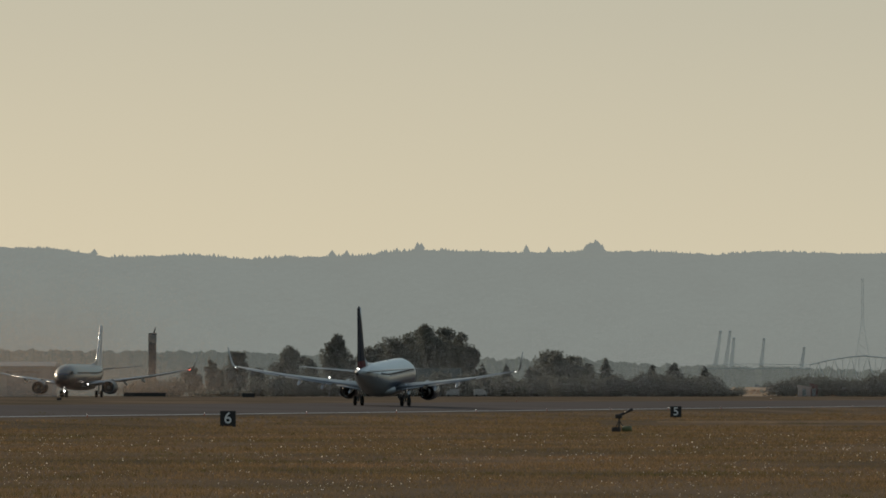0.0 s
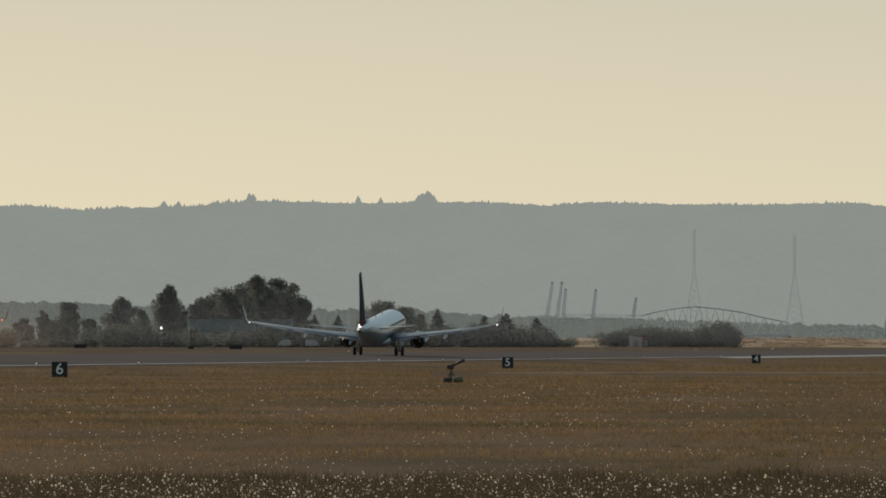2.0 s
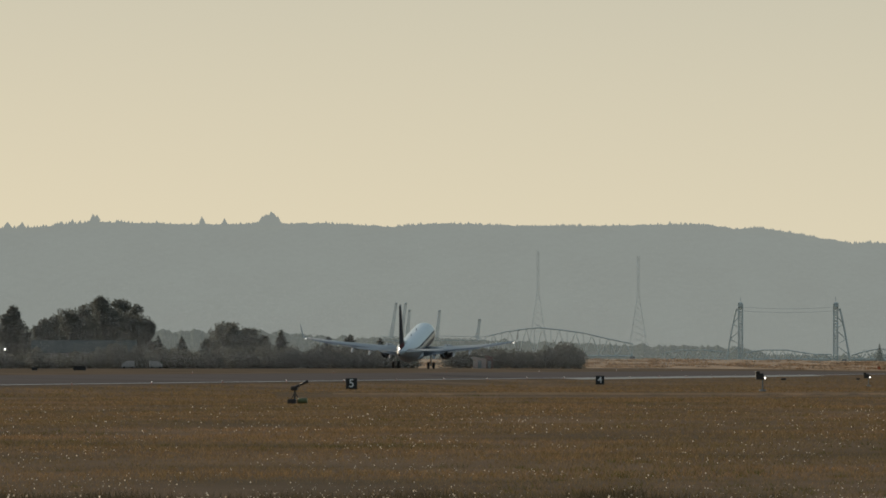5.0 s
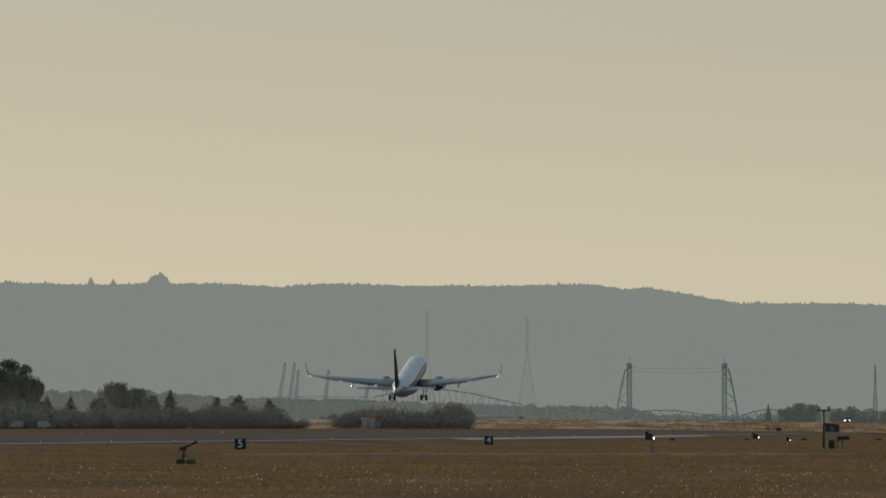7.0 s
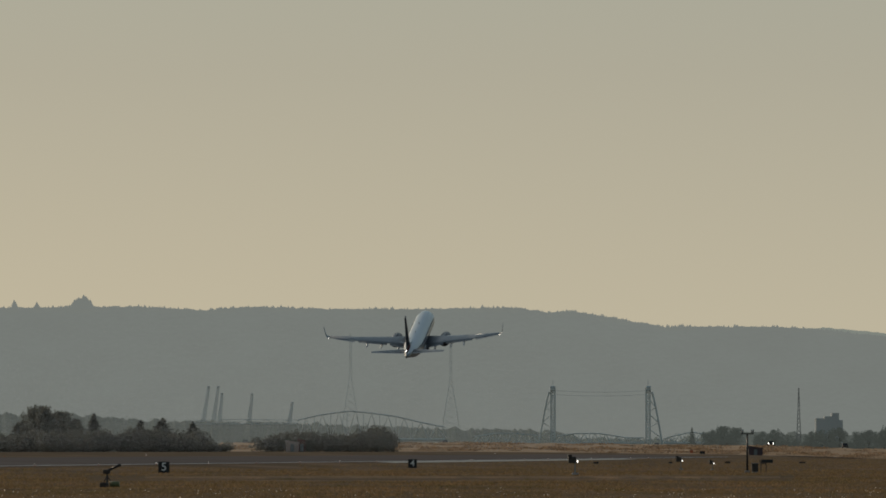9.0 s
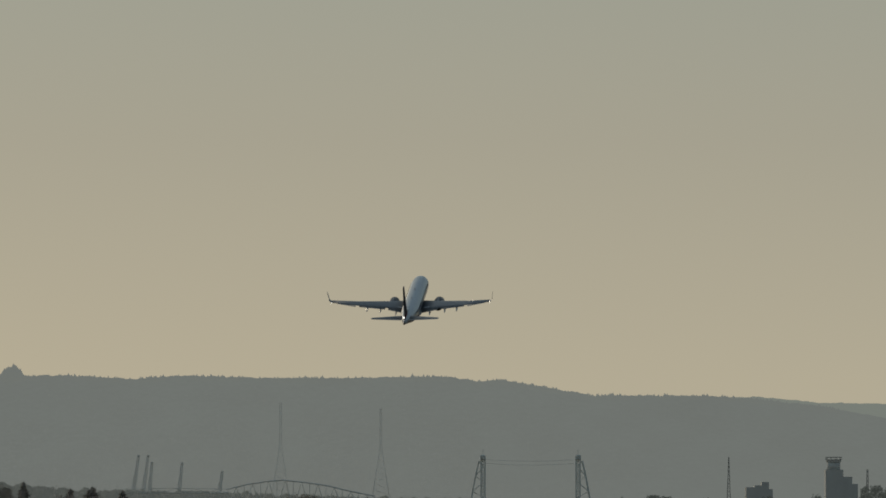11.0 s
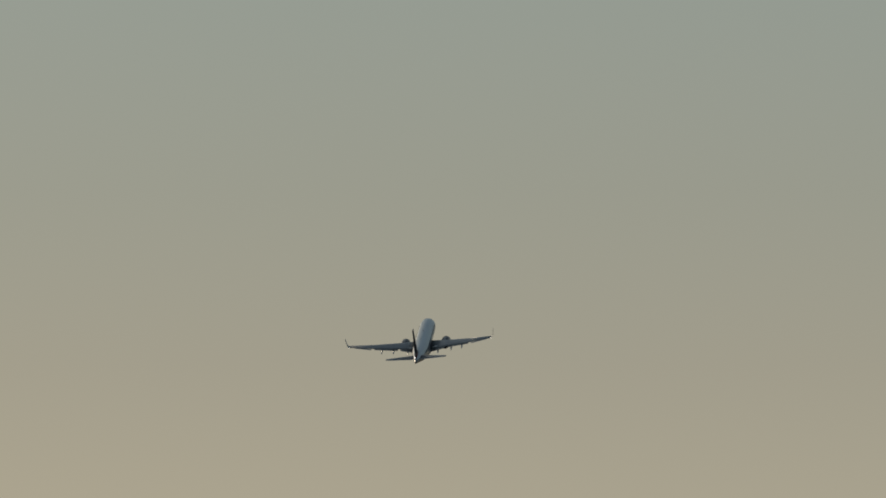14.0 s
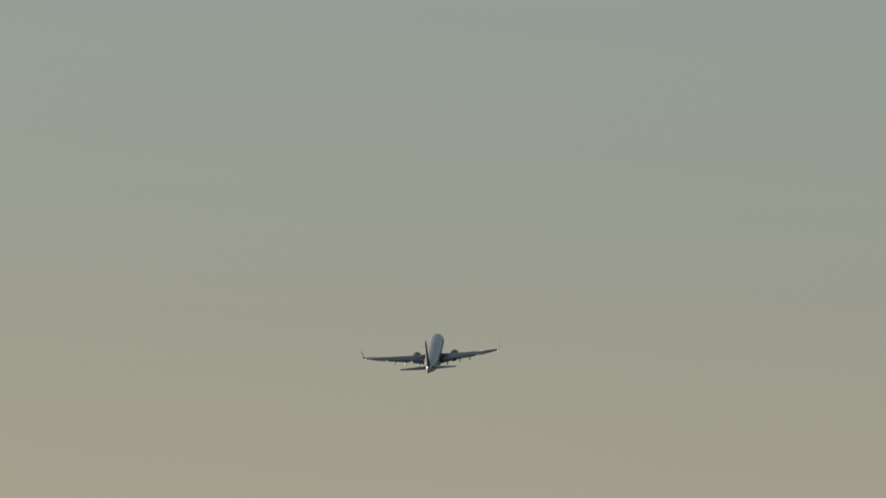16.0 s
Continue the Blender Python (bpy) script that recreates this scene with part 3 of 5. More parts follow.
        bmesh.ops.create_uvsphere(bm, u_segments=8, v_segments=6, radius=0.17, matrix=Matrix.Translation((-0.22, -17.0, 5.05)))
        part("tail_light", bm, LAMP, root, "lit white tail light")
    part("tail_exhaust", rod(bmesh.new(), (0, -19.35, 4.44), (0, -19.95, 4.47), 0.24, 0.17, 14), DARK_METAL, root, "dark metal tail exhaust", None, True)
    bm = bmesh.new()
    rod(bm, (0, 4.0, 5.25), (0, 3.8, 5.65), 0.12, 0.04, 8)
    part("antenna", bm, GREY, root)
    bm = bmesh.new()
    rod(bm, (0, -3.0, 5.25), (0, -3.2, 5.6), 0.1, 0.04, 8)
    part("antenna", bm, GREY, root)
    legs = [gear_leg(root, "main_gear", (-2.86, 0, 2.1), 2, 0.56, 0.43), gear_leg(root, "main_gear", (2.86, 0, 2.1), 2, 0.56, 0.43),
            gear_leg(root, "nose_gear", (0, 15.6, 1.6), 2, 0.34, 0.2, landing_lights)]
    return root, legs, wings


jet, jet_legs, jet_wings = airliner(Matrix.Translation((-49.22, 1150.1, 1.36)), "white twin-engine airliner with dark blue tail taking off", LIVERY, FIN_PAINT)

TAXI = Matrix.Translation((-114.2, 1536.0, 2.22)) @ pose(0, 0, 0, 0, 0, 174.3)
taxi_jet, taxi_legs, taxi_wings = airliner(TAXI, "silver-grey airliner with white tail taxiing with nose light lit", TAXI_PAINT, WHITE, True, 5.7, 0.92)


# ---- things beside the runway ----
def text_mesh(words, size):
    cu = bpy.data.curves.new("numeral", "FONT")
    cu.body, cu.size, cu.align_x, cu.align_y, cu.extrude, cu.offset = words, size, "CENTER", "CENTER", 0.008, 0.012
    ob = bpy.data.objects.new("numeral", cu)
    scene.collection.objects.link(ob)
    me = bpy.data.meshes.new_from_object(ob.evaluated_get(bpy.context.evaluated_depsgraph_get()))
    bpy.data.objects.remove(ob)
    bpy.data.curves.remove(cu)
    me.materials.clear()
    me.materials.append(LETTER)
    return me


def distance_board(s, number):
    x, y, z = along(s, 0.0)
    root = thing("distance_board", pose(x, y, z, 0, 0, 1.5), "black runway distance board with white number " + number, "runway sign", "runway distance boards")
    part("panel", box(bmesh.new(), -0.62, 0.62, -0.12, 0.12, 0.12, 1.34, 0.03), BLACK, root, "black sign panel")
    part("frame", box(bmesh.new(), -0.64, 0.64, -0.14, 0.14, 0.08, 0.12), IRON, root)
    for sx in (-0.45, 0.45):
        part("leg", rod(bmesh.new(), (sx, 0, -0.1), (sx, 0, 0.1), 0.04), STEEL, root)
    ob = new("numeral", text_mesh(number, 1.25))
    ob.parent = root
    ob.matrix_basis = pose(0, -0.13, 0.74, 90)
    tagged(ob, "white numeral " + number)


for k, number in enumerate("654"):
    distance_board(304.8 * k, number)


def edge_light():
    root = thing("runway_edge_light", pose(0, 0, 0), "small white runway edge light on a short stem", "runway light", "runway edge lights")
    part("stem", rod(bmesh.new(), (0, 0, 0), (0, 0, 0.25), 0.05, 0.04), ORANGE, root)
    bm = bmesh.new()
    bmesh.ops.create_uvsphere(bm, u_segments=8, v_segments=6, radius=0.027, matrix=Matrix.Translation((0, 0, 0.3)))
    part("lens", bm, LENS_GLASS, root, "bright glass lens")
    return root


first = edge_light()
places = [(s, 22.6) for s in range(-120, 1500, 61)] + [(s, 70.6) for s in range(700, 1740, 183)]
for k, (s, u) in enumerate(places):
    x, y, z = along(s, u, float(np.interp(u, SIDE, RISE)))
    if k == 0:
        first.matrix_basis = pose(x, y, z)
    else:
        copy_thing(first, pose(x, y, z))


def gas_cannon():
    p = spot(-17.95, 668)
    root = thing("gas_cannon", Matrix.Translation(p) @ pose(0, 0, 0, 0, 0, -8), "dark bird-scaring gas cannon on a tripod stand", "gas cannon")
    part("gas_bottle", rod(bmesh.new(), (0.2, 0.1, 0.21), (0.85, 0.1, 0.24), 0.22, 0.2, 14), material("olive_bottle_paint", (0.14, 0.15, 0.06), 0.5, 0, (0.1, 0.11, 0.045), 3, 0.6), root, "dull green gas bottle", None, True)
    part("base_box", box(bmesh.new(), -0.5, 0.1, -0.25, 0.25, 0.0, 0.35, 0.05), IRON, root)
    for a in (30, 150, 270):
        part("leg", rod(bmesh.new(), (0.5 * math.cos(radians(a)), 0.5 * math.sin(radians(a)), 0), (0, 0, 0.85), 0.035), IRON, root)
    part("post", rod(bmesh.new(), (0, 0, 0.3), (0, 0, 1.1), 0.06, None, 10), IRON, root)
    head = part("swivel_head", box(bmesh.new(), -0.28, 0.2, -0.16, 0.16, 0.95, 1.25, 0.05), IRON, root)
    bm = bmesh.new()
    rod(bm, (-0.25, 0, 1.05), (0.35, 0, 1.32), 0.12, 0.09, 12)
    rod(bm, (0.35, 0, 1.32), (0.95, 0, 1.6), 0.07, 0.11, 12)
    part("barrel", bm, IRON, head, "black cannon barrel", None, True)


gas_cannon()


def approach_unit(b, d, size, turn):
    root = thing("light_unit", Matrix.Translation(spot(b, d)) @ pose(0, 0, 0, 0, 0, turn) @ Matrix.Scale(size, 4), "dark lamp housing on a post with shiny glass", "runway light", "approach light units")
    part("post", rod(bmesh.new(), (0, 0, 0), (0, 0, 1.2), 0.07, 0.05, 8), STEEL, root)
    part("foot", box(bmesh.new(), -0.3, 0.3, -0.3, 0.3, 0, 0.22, 0.03), CONCRETE, root)
    body = part("housing", box(bmesh.new(), -0.65, 0.1, -0.3, 0.3, 1.15, 1.75, 0.08), IRON, root, "black lamp housing")
    part("hood", box(bmesh.new(), -0.7, -0.3, -0.35, 0.35, 1.75, 1.95, 0.04), IRON, root)
    bm = bmesh.new()
    bmesh.ops.create_uvsphere(bm, u_segments=10, v_segments=6, radius=0.085, matrix=Matrix.Translation((0.22, -0.15, 1.3)) @ Matrix.Diagonal((0.8, 1, 1.5, 1)))
    part("lens", bm, LENS_GLASS, body, "bright shining lens")
    part("bracket", rod(bmesh.new(), (0.05, 0, 1.15), (0.22, -0.1, 1.3), 0.05), STEEL, body)


approach_unit(31.0, 1000, 1.1, 5)
approach_unit(42.1, 1255, 0.95, -10)
approach_unit(45.4, 1240, 0.7, 15)


def lamp_pole():
    root = thing("lamp_pole", Matrix.Translation(spot(49.05, 1110)), "dark pole with a short crossarm and two lamps", "pole")
    part("mast", rod(bmesh.new(), (0, 0, 0), (0, 0, 4.6), 0.14, 0.11, 10), IRON, root, "", None, True)
    part("crossarm", box(bmesh.new(), -0.75, 0.75, -0.06, 0.06, 4.45, 4.58), IRON, root)
    for x in (-0.6, 0.6):
        lamp = part("lamp_head", rod(bmesh.new(), (x, 0, 4.58), (x, 0, 5.0), 0.13, 0.2, 10), STEEL, root)
        bm = bmesh.new()
        bmesh.ops.create_uvsphere(bm, u_segments=8, v_segments=6, radius=0.1, matrix=Matrix.Translation((x, -0.2, 4.85)))
        part("lens", bm, LETTER, lamp)
    part("base", box(bmesh.new(), -0.3, 0.3, -0.3, 0.3, 0, 0.25, 0.04), CONCRETE, root)


def cabinet(b, d, w, h, mat, label):
    root = thing("equipment_cabinet", Matrix.Translation(spot(b, d)), label, "cabinet", "equipment cabinets")
    part("body", box(bmesh.new(), -w / 2, w / 2, -0.3, 0.3, 0.12, h, 0.03), mat, root)
    part("roof", box(bmesh.new(), -w / 2 - 0.06, w / 2 + 0.06, -0.36, 0.36, h, h + 0.07), STEEL, root)
    part("plinth", box(bmesh.new(), -w / 2 + 0.05, w / 2 - 0.05, -0.28, 0.28, 0, 0.12), CONCRETE, root)
    part("door", box(bmesh.new(), -w / 2 + 0.08, w / 2 - 0.08, -0.33, -0.303, 0.2, h - 0.08), mat, root)


def pipe_rack():
    root = thing("pipe_stand", Matrix.Translation(spot(50.75, 1108)), "dark pipe frame standing in the grass", "frame")
    for x in (-0.3, 0.3):
        part("leg", rod(bmesh.new(), (x, 0, 0), (x, 0, 1.05), 0.06), IRON, root)
    part("top_rail", rod(bmesh.new(), (-0.36, 0, 1.05), (0.36, 0, 1.05), 0.06), IRON, root)
    part("elbow", rod(bmesh.new(), (-0.3, 0, 1.05), (-0.45, 0, 1.45), 0.05), IRON, root)


def guide_sign(b, d, w, h, label="dark low airfield guidance sign seen from behind"):
    root = thing("guidance_sign", Matrix.Translation(spot(b, d)), label, "airfield sign", "airfield guidance signs")
    part("panel", box(bmesh.new(), -w / 2, w / 2, -0.12, 0.12, 0.15, h, 0.03), BLACK, root)
    n = max(2, int(w / 1.2))
    for i in range(n):
        x = -w / 2 + 0.2 + (w - 0.4) * i / (n - 1)
        part("leg", rod(bmesh.new(), (x, 0, 0), (x, 0, 0.2), 0.05), STEEL, root)


lamp_pole()
cabinet(49.85, 1108, 0.75, 1.05, IRON, "dark steel equipment cabinet on a concrete plinth")
pipe_rack()
for b, d, w, h in ((-67.7, 1500, 6.6, 0.75), (-56.8, 1500, 1.9, 0.75), (-45.2, 1500, 0.9, 0.6), (-40.5, 1520, 2.0, 0.8), (-76.7, 1180, 0.6, 0.4), (33.2, 1720, 0.9, 0.5), (41.0, 1800, 0.7, 0.45), (47.0, 1800, 1.0, 0.5), (51.1, 1860, 2.3, 0.8), (54.8, 1800, 1.2, 0.45)):
    guide_sign(b, d, w, h)


def field_shed(b, d, w, h, mat, label):
    root = thing("shed", Matrix.Translation(spot(b, d)), label, "shed")
    part("wall", box(bmesh.new(), -w / 2, w / 2, -1.5, 1.5, 0, h, 0.02), mat, root)
    bm = bmesh.new()
    loft(bm, [[(-w / 2 - 0.2, y, h), (w / 2 + 0.2, y, h), (w / 2 + 0.2, y, h + 0.25), (-w / 2 - 0.2, y, h + 0.9)] for y in (-1.7, 1.7)])
    part("roof", bm, mat, root, "sloping sheet roof")
    part("door", box(bmesh.new(), -0.5, 0.5, -1.56, -1.502, 0.05, min(2.0, h - 0.2)), STEEL, root)


field_shed(49.9, 2950, 4.4, 2.0, material("dark_maroon_sheet", (0.085, 0.05, 0.055), 0.6, 0, (0.06, 0.04, 0.045), 1.5, 0.7), "small dark maroon sheet metal shed at the field edge")
field_shed(1.4, 2480, 3.4, 2.2, material("pinkish_render", (0.42, 0.33, 0.29), 0.9, 0, (0.34, 0.27, 0.24), 0.4, 0.7), "small pinkish shed beside the bushes")
field_shed(2.4, 2482, 1.8, 2.6, RUST, "narrow red-brown shed beside the bushes")


def van(b, d, turn, label):
    root = thing("van", Matrix.Translation(spot(b, d)) @ pose(0, 0, 0, 0, 0, turn) @ Matrix.Scale(0.72, 4), label, "van", "parked vans")
    part("body", box(bmesh.new(), -1.9, 1.2, -1.0, 1.0, 0.45, 2.6, 0.12), DULL_WHITE, root)
    cab = part("cab", loft(bmesh.new(), [[(1.2, y, 0.45), (2.6, y, 0.45), (2.6, y, 1.2), (1.9, y, 2.1), (1.2, y, 2.2)] for y in (-0.95, 0.95)]), DULL_WHITE, root)
    part("windscreen", loft(bmesh.new(), [[(2.57, y, 1.26), (2.6, y, 1.28), (1.97, y, 2.08), (1.94, y, 2.06)] for y in (-0.85, 0.85)]), GLASS, cab)
    for x in (-1.2, 1.8):
        for y in (-0.95, 0.95):
            part("wheel", rod(bmesh.new(), (x, y - 0.12, 0.36), (x, y + 0.12, 0.36), 0.36, None, 14), RUBBER, root, "black tyre")


van(-32.6, 2390, 8, "white box van parked before the trees")
van(-35.3, 2395, 185, "white box van parked before the trees")


def green_hall():
    root = thing("low_building", Matrix.Translation(spot(-40.0, 2440)), "long low building with a dull green roof", "building")
    part("wall", box(bmesh.new(), -13, 13, -4, 4, 0, 3.9), CONCRETE, root)
    part("roof", loft(bmesh.new(), [[(x, -5.2, 3.9), (x, 5.2, 3.9), (x, 0, 7.2)] for x in (-13.5, 13.5)]), material("green_roof", (0.06, 0.078, 0.066), 0.85, 0, (0.045, 0.058, 0.05), 0.4, 0.7), root, "dull green pitched roof")
    for k in range(8):
        w = part("window", box(bmesh.new(), -11.6 + 3 * k, -10.2 + 3 * k, -4.06, -4.003, 1.2, 2.3), GLASS, root)
        part("frame", box(bmesh.new(), -11.7 + 3 * k, -10.1 + 3 * k, -4.05, -4.004, 1.08, 1.2), WHITE, w)


green_hall()


def flood_lamp():
    root = thing("floodlight", Matrix.Translation(spot(-48.3, 2396)), "lit floodlight on a steel post before the trees", "floodlight")
    part("post", rod(bmesh.new(), (0, 0, 0), (0, 0, 4.7), 0.12, 0.09, 8), STEEL, root)
    head = part("housing", box(bmesh.new(), -0.4, 0.4, -0.2, 0.3, 4.5, 5.1, 0.06), STEEL, root)
    bm = bmesh.new()
    bmesh.ops.create_uvsphere(bm, u_segments=10, v_segments=6, radius=0.24, matrix=Matrix.Translation((0, -0.25, 4.8)) @ Matrix.Diagonal((0.8, 0.5, 1.2, 1)))
    part("lens", bm, LENS_GLASS, head, "bright glass lens")


flood_lamp()


# ---- trees and bushes ----
def leaf_cloud(rng, lobes, count, size):
    """Small bent leaf sprays scattered through the outer shells of several lobes: centre, radii."""
    weight = np.array([r[0] * r[2] for _, r in lobes])
    pick = rng.choice(len(lobes), count, p=weight / weight.sum())
    c = np.array([l[0] for l in lobes])[pick]
    r = np.array([l[1] for l in lobes])[pick]
    d = rng.normal(size=(count, 3))
    d /= np.linalg.norm(d, axis=1)[:, None]
    rad = rng.uniform(0.0, 1.12, count) ** 0.38
    ripple = rng.uniform(0, math.tau, (len(lobes), 3))[pick]
    rad *= 1 + 0.13 * np.sin(5 * d[:, 0] + 3 * d[:, 2] + ripple[:, 0]) + 0.1 * np.sin(8 * d[:, 2] - 4 * d[:, 1] + ripple[:, 1]) + 0.06 * np.sin(15 * d[:, 0] + ripple[:, 2])
    p = c + d * r * rad[:, None]
    a, b = rng.normal(size=(count, 3)), rng.normal(size=(count, 3))
    a /= np.linalg.norm(a, axis=1)[:, None]
    b -= a * (a * b).sum(1)[:, None]
    b /= np.linalg.norm(b, axis=1)[:, None]
    k = size * rng.uniform(0.5, 1.3, count)[:, None]
    n = np.cross(a, b) * 0.35
    v = np.stack([p - a * k, p + b * k * 0.6 + n * k, p + a * k, p - b * k * 0.6 + n * k], 1).reshape(-1, 3)
    i = np.arange(count) * 4
    f = np.concatenate([np.stack([i, i + 1, i + 2], 1), np.stack([i, i + 2, i + 3], 1)])
    return v, f


def mesh_np(name, v, f, mat, parent=None):
    me = bpy.data.meshes.new(name)
    me.from_pydata(v.tolist(), [], f.tolist())
    me.materials.append(mat)
    ob = new(name, me)
    ob.parent = parent
    return ob


def broadleaf(b, d, high, wide, seed, label="dark broadleaf tree with a full uneven crown", mat=None, low=0.25, name="tree", size=0.25, dense=2.5):
    rng = np.random.default_rng(seed)
    root = thing(name, Matrix.Translation(spot(b, d, 0.1)), label, "tree", "trees beyond the runway")
    bm = bmesh.new()
    rod(bm, (0, 0, 0), (0, 0, high * 0.45), high * 0.028, high * 0.018, 8)
    lobes = []
    n = max(9, int(wide * 1.9))
    for i in range(n):
        a, u = rng.uniform(0, math.tau), rng.uniform(0, 1)
        z = high * (low + (0.95 - low) * u)
        reach = wide * 0.42 * math.sqrt(max(0.08, 1 - (1.75 * u - 0.75) ** 2)) * rng.uniform(0.35, 1.0)
        q = (reach * math.cos(a), reach * math.sin(a), z)
        rr = wide * rng.uniform(0.08, 0.19)
        lobes.append((q, (rr, rr, min(rr * 0.9, high - z + 0.4))))
        rod(bm, (0, 0, high * 0.25 + (z - high * 0.25) * 0.4), q, high * 0.009, high * 0.003, 5)
    lobes.append(((0, 0, high * (0.46 + low / 2)), (wide * 0.36, wide * 0.36, high * (0.44 - low / 2))))
    part("trunk", bm, BARK, root, "brown trunk and limbs")
    v, f = leaf_cloud(rng, lobes, int(dense * 1.3 * 0.785 * wide * high / (0.5 * size * size)), size)
    ob = mesh_np("crown", v, f, mat or LEAF, root)
    tagged(ob, "uneven leafy crown")
    return root


def conifer(b, d, high, wide, seed, label="dark pointed conifer with ragged branches", mat=None):
    rng = np.random.default_rng(seed)
    root = thing("conifer_tree", Matrix.Translation(spot(b, d, 0.1)), label, "tree", "trees beyond the runway")
    part("trunk", rod(bmesh.new(), (0, 0, 0), (0, 0, high * 0.97), high * 0.022, 0.03, 8), BARK, root)
    verts, faces = [], []
    for i in range(int(high * 34)):
        u = rng.uniform(0.03, 1.0) ** 0.8
        z = high * (1 - u)
        if z < high * 0.06:
            continue
        reach = wide * 0.5 * u * rng.uniform(0.55, 1.15) + 0.12
        a = rng.uniform(0, math.tau)
        c, s = math.cos(a), math.sin(a)
        droop = reach * rng.uniform(-0.1, 0.45)
        w = reach * 0.28 + 0.1
        k = len(verts)
        verts += [(0, 0, z + 0.15), (c * reach * 0.6 - s * w, s * reach * 0.6 + c * w, z - droop * 0.6), (c * reach, s * reach, z - droop), (c * reach * 0.6 + s * w, s * reach * 0.6 - c * w, z - droop * 0.7), (c * reach * 0.5, s * reach * 0.5, z - droop * 0.4 - 0.35)]
        faces += [(k, k + 1, k + 2), (k, k + 2, k + 3), (k, k + 4, k + 2)]
    ob = arrays("needles", verts, faces, mat or NEEDLE, root)
    tagged(ob, "ragged dark green needles")


# bearing, height above the eye level and width in milliradians
BROAD = [(-60.6, 3.8, 1.3), (-59.9, 2.8, 1.2), (-58.1, 4.5, 2.4), (-55.8, 2.7, 2.1), (-52.4, 5.0, 2.7), (-50.2, 3.7, 1.8), (-47.8, 6.3, 2.7), (-46.3, 4.3, 2.0), (-43.7, 5.4, 2.8), (-42.3, 4.6, 2.8), (-40.4, 6.6, 3.8), (-37.9, 7.35, 4.4),
         (-36.0, 6.9, 3.2), (-34.4, 6.4, 3.0), (-25.4, 4.8, 2.7), (-24.2, 4.65, 2.8), (-22.5, 4.0, 2.1), (-21.2, 3.5, 1.3), (-63.0, 2.75, 1.6)]
for k, (b, h, w) in enumerate(BROAD):
    d = 2460 + 17 * (k % 5)
    broadleaf(b, d, h * d / 1000 + 0.5, w * (1.75 if k > 13 else 1.5) * d / 1000, 10 + k, low=0.06 if k in (4, 5, 8, 9) or k > 13 else 0.02 if k < 4 else 0.12)
for k, (b, h, w) in enumerate([(-32.3, 3.5, 1.3), (-29.8, 3.4, 1.3), (-27.4, 3.0, 1.0), (-19.35, 4.1, 1.5), (-14.45, 3.4, 1.6), (-12.2, 3.6, 2.3), (-9.0, 3.2, 1.6)]):
    d = 2440 + 9 * (k % 4)
    conifer(b, d, h * d / 1000 + 0.5, w * 3.3 * d / 1000, 60 + k)


def thicket(b, d, high, wide, seed, label="tangled dark bramble bush", mat=None):
    rng = np.random.default_rng(seed)
    root = thing("bush", Matrix.Translation(spot(b, d, 0.05)), label, "bush", "bushes beyond the runway")
    lobes = []
    for i in range(6):
        x, y = rng.uniform(-0.36, 0.36) * wide, rng.uniform(-1.5, 1.5)
        h = high * rng.uniform(0.6, 1.0)
        lobes.append(((x, y, h * 0.5), (wide * rng.uniform(0.24, 0.4), 1.8, h * 0.52)))
        for j in range(2):
            part("stem", rod(bmesh.new(), (x * 0.7, y * 0.5, 0), (x + rng.uniform(-1, 1), y, h * 0.55), 0.04, 0.015, 4), BARK, root)
    v, f = leaf_cloud(rng, lobes, int(2.1 * wide * high / (0.5 * 0.27 * 0.27)), 0.27)
    v[:, 2] = np.maximum(v[:, 2], 0.0)
    tagged(mesh_np("foliage", v, f, mat or BUSH, root), "dense dull green foliage")


rng = random.Random(5)
b = -61.5
k = 0
while b < -5.6:
    w = rng.uniform(1.6, 2.9)
    top = rng.uniform(1.7, 2.6) if b > -33 else rng.uniform(1.5, 2.4)
    if b < -56:
        top = rng.uniform(0.3, 0.8)
    if -45.5 < b < -35:
        top = rng.uniform(0.9, 1.5)
    if b > -7.5:
        top = 1.0
    thicket(b, 2405 + rng.uniform(0, 22), top * 2.41 + 0.4, w * 3.0, 200 + k)
    b += w * 0.5
    k += 1
for j, (b, top, w) in enumerate([(-1.2, 1.6, 1.5), (0.2, 2.2, 1.8), (2.0, 2.1, 2.4), (4.0, 2.05, 2.4), (6.0, 1.95, 2.2), (7.8, 2.2, 2.0), (9.2, 2.6, 1.6), (10.3, 2.75, 1.5), (11.2, 2.2, 1.2)]):
    thicket(b, 2560 + 6 * (j % 3), top * 2.56 + 0.5, w * 5.0, 300 + j, "broad dark green bush in dry grass")

for j, (b, top, w) in enumerate([(-45.0, 2.3, 1.6), (-41.3, 1.9, 1.8), (-38.2, 2.2, 2.0), (-36.4, 2.7, 2.2), (-34.6, 2.5, 1.8)]):
    thicket(b, 2400 + 4 * (j % 2), top * 2.41 + 0.4, w * 2.6, 380 + j)
for j in range(5):
    thicket(-69.0 + 1.15 * j, 2408 + 5 * (j % 3), (1.5 + 0.4 * (j % 3)) * 2.41 + 0.4, 7.0, 340 + j)


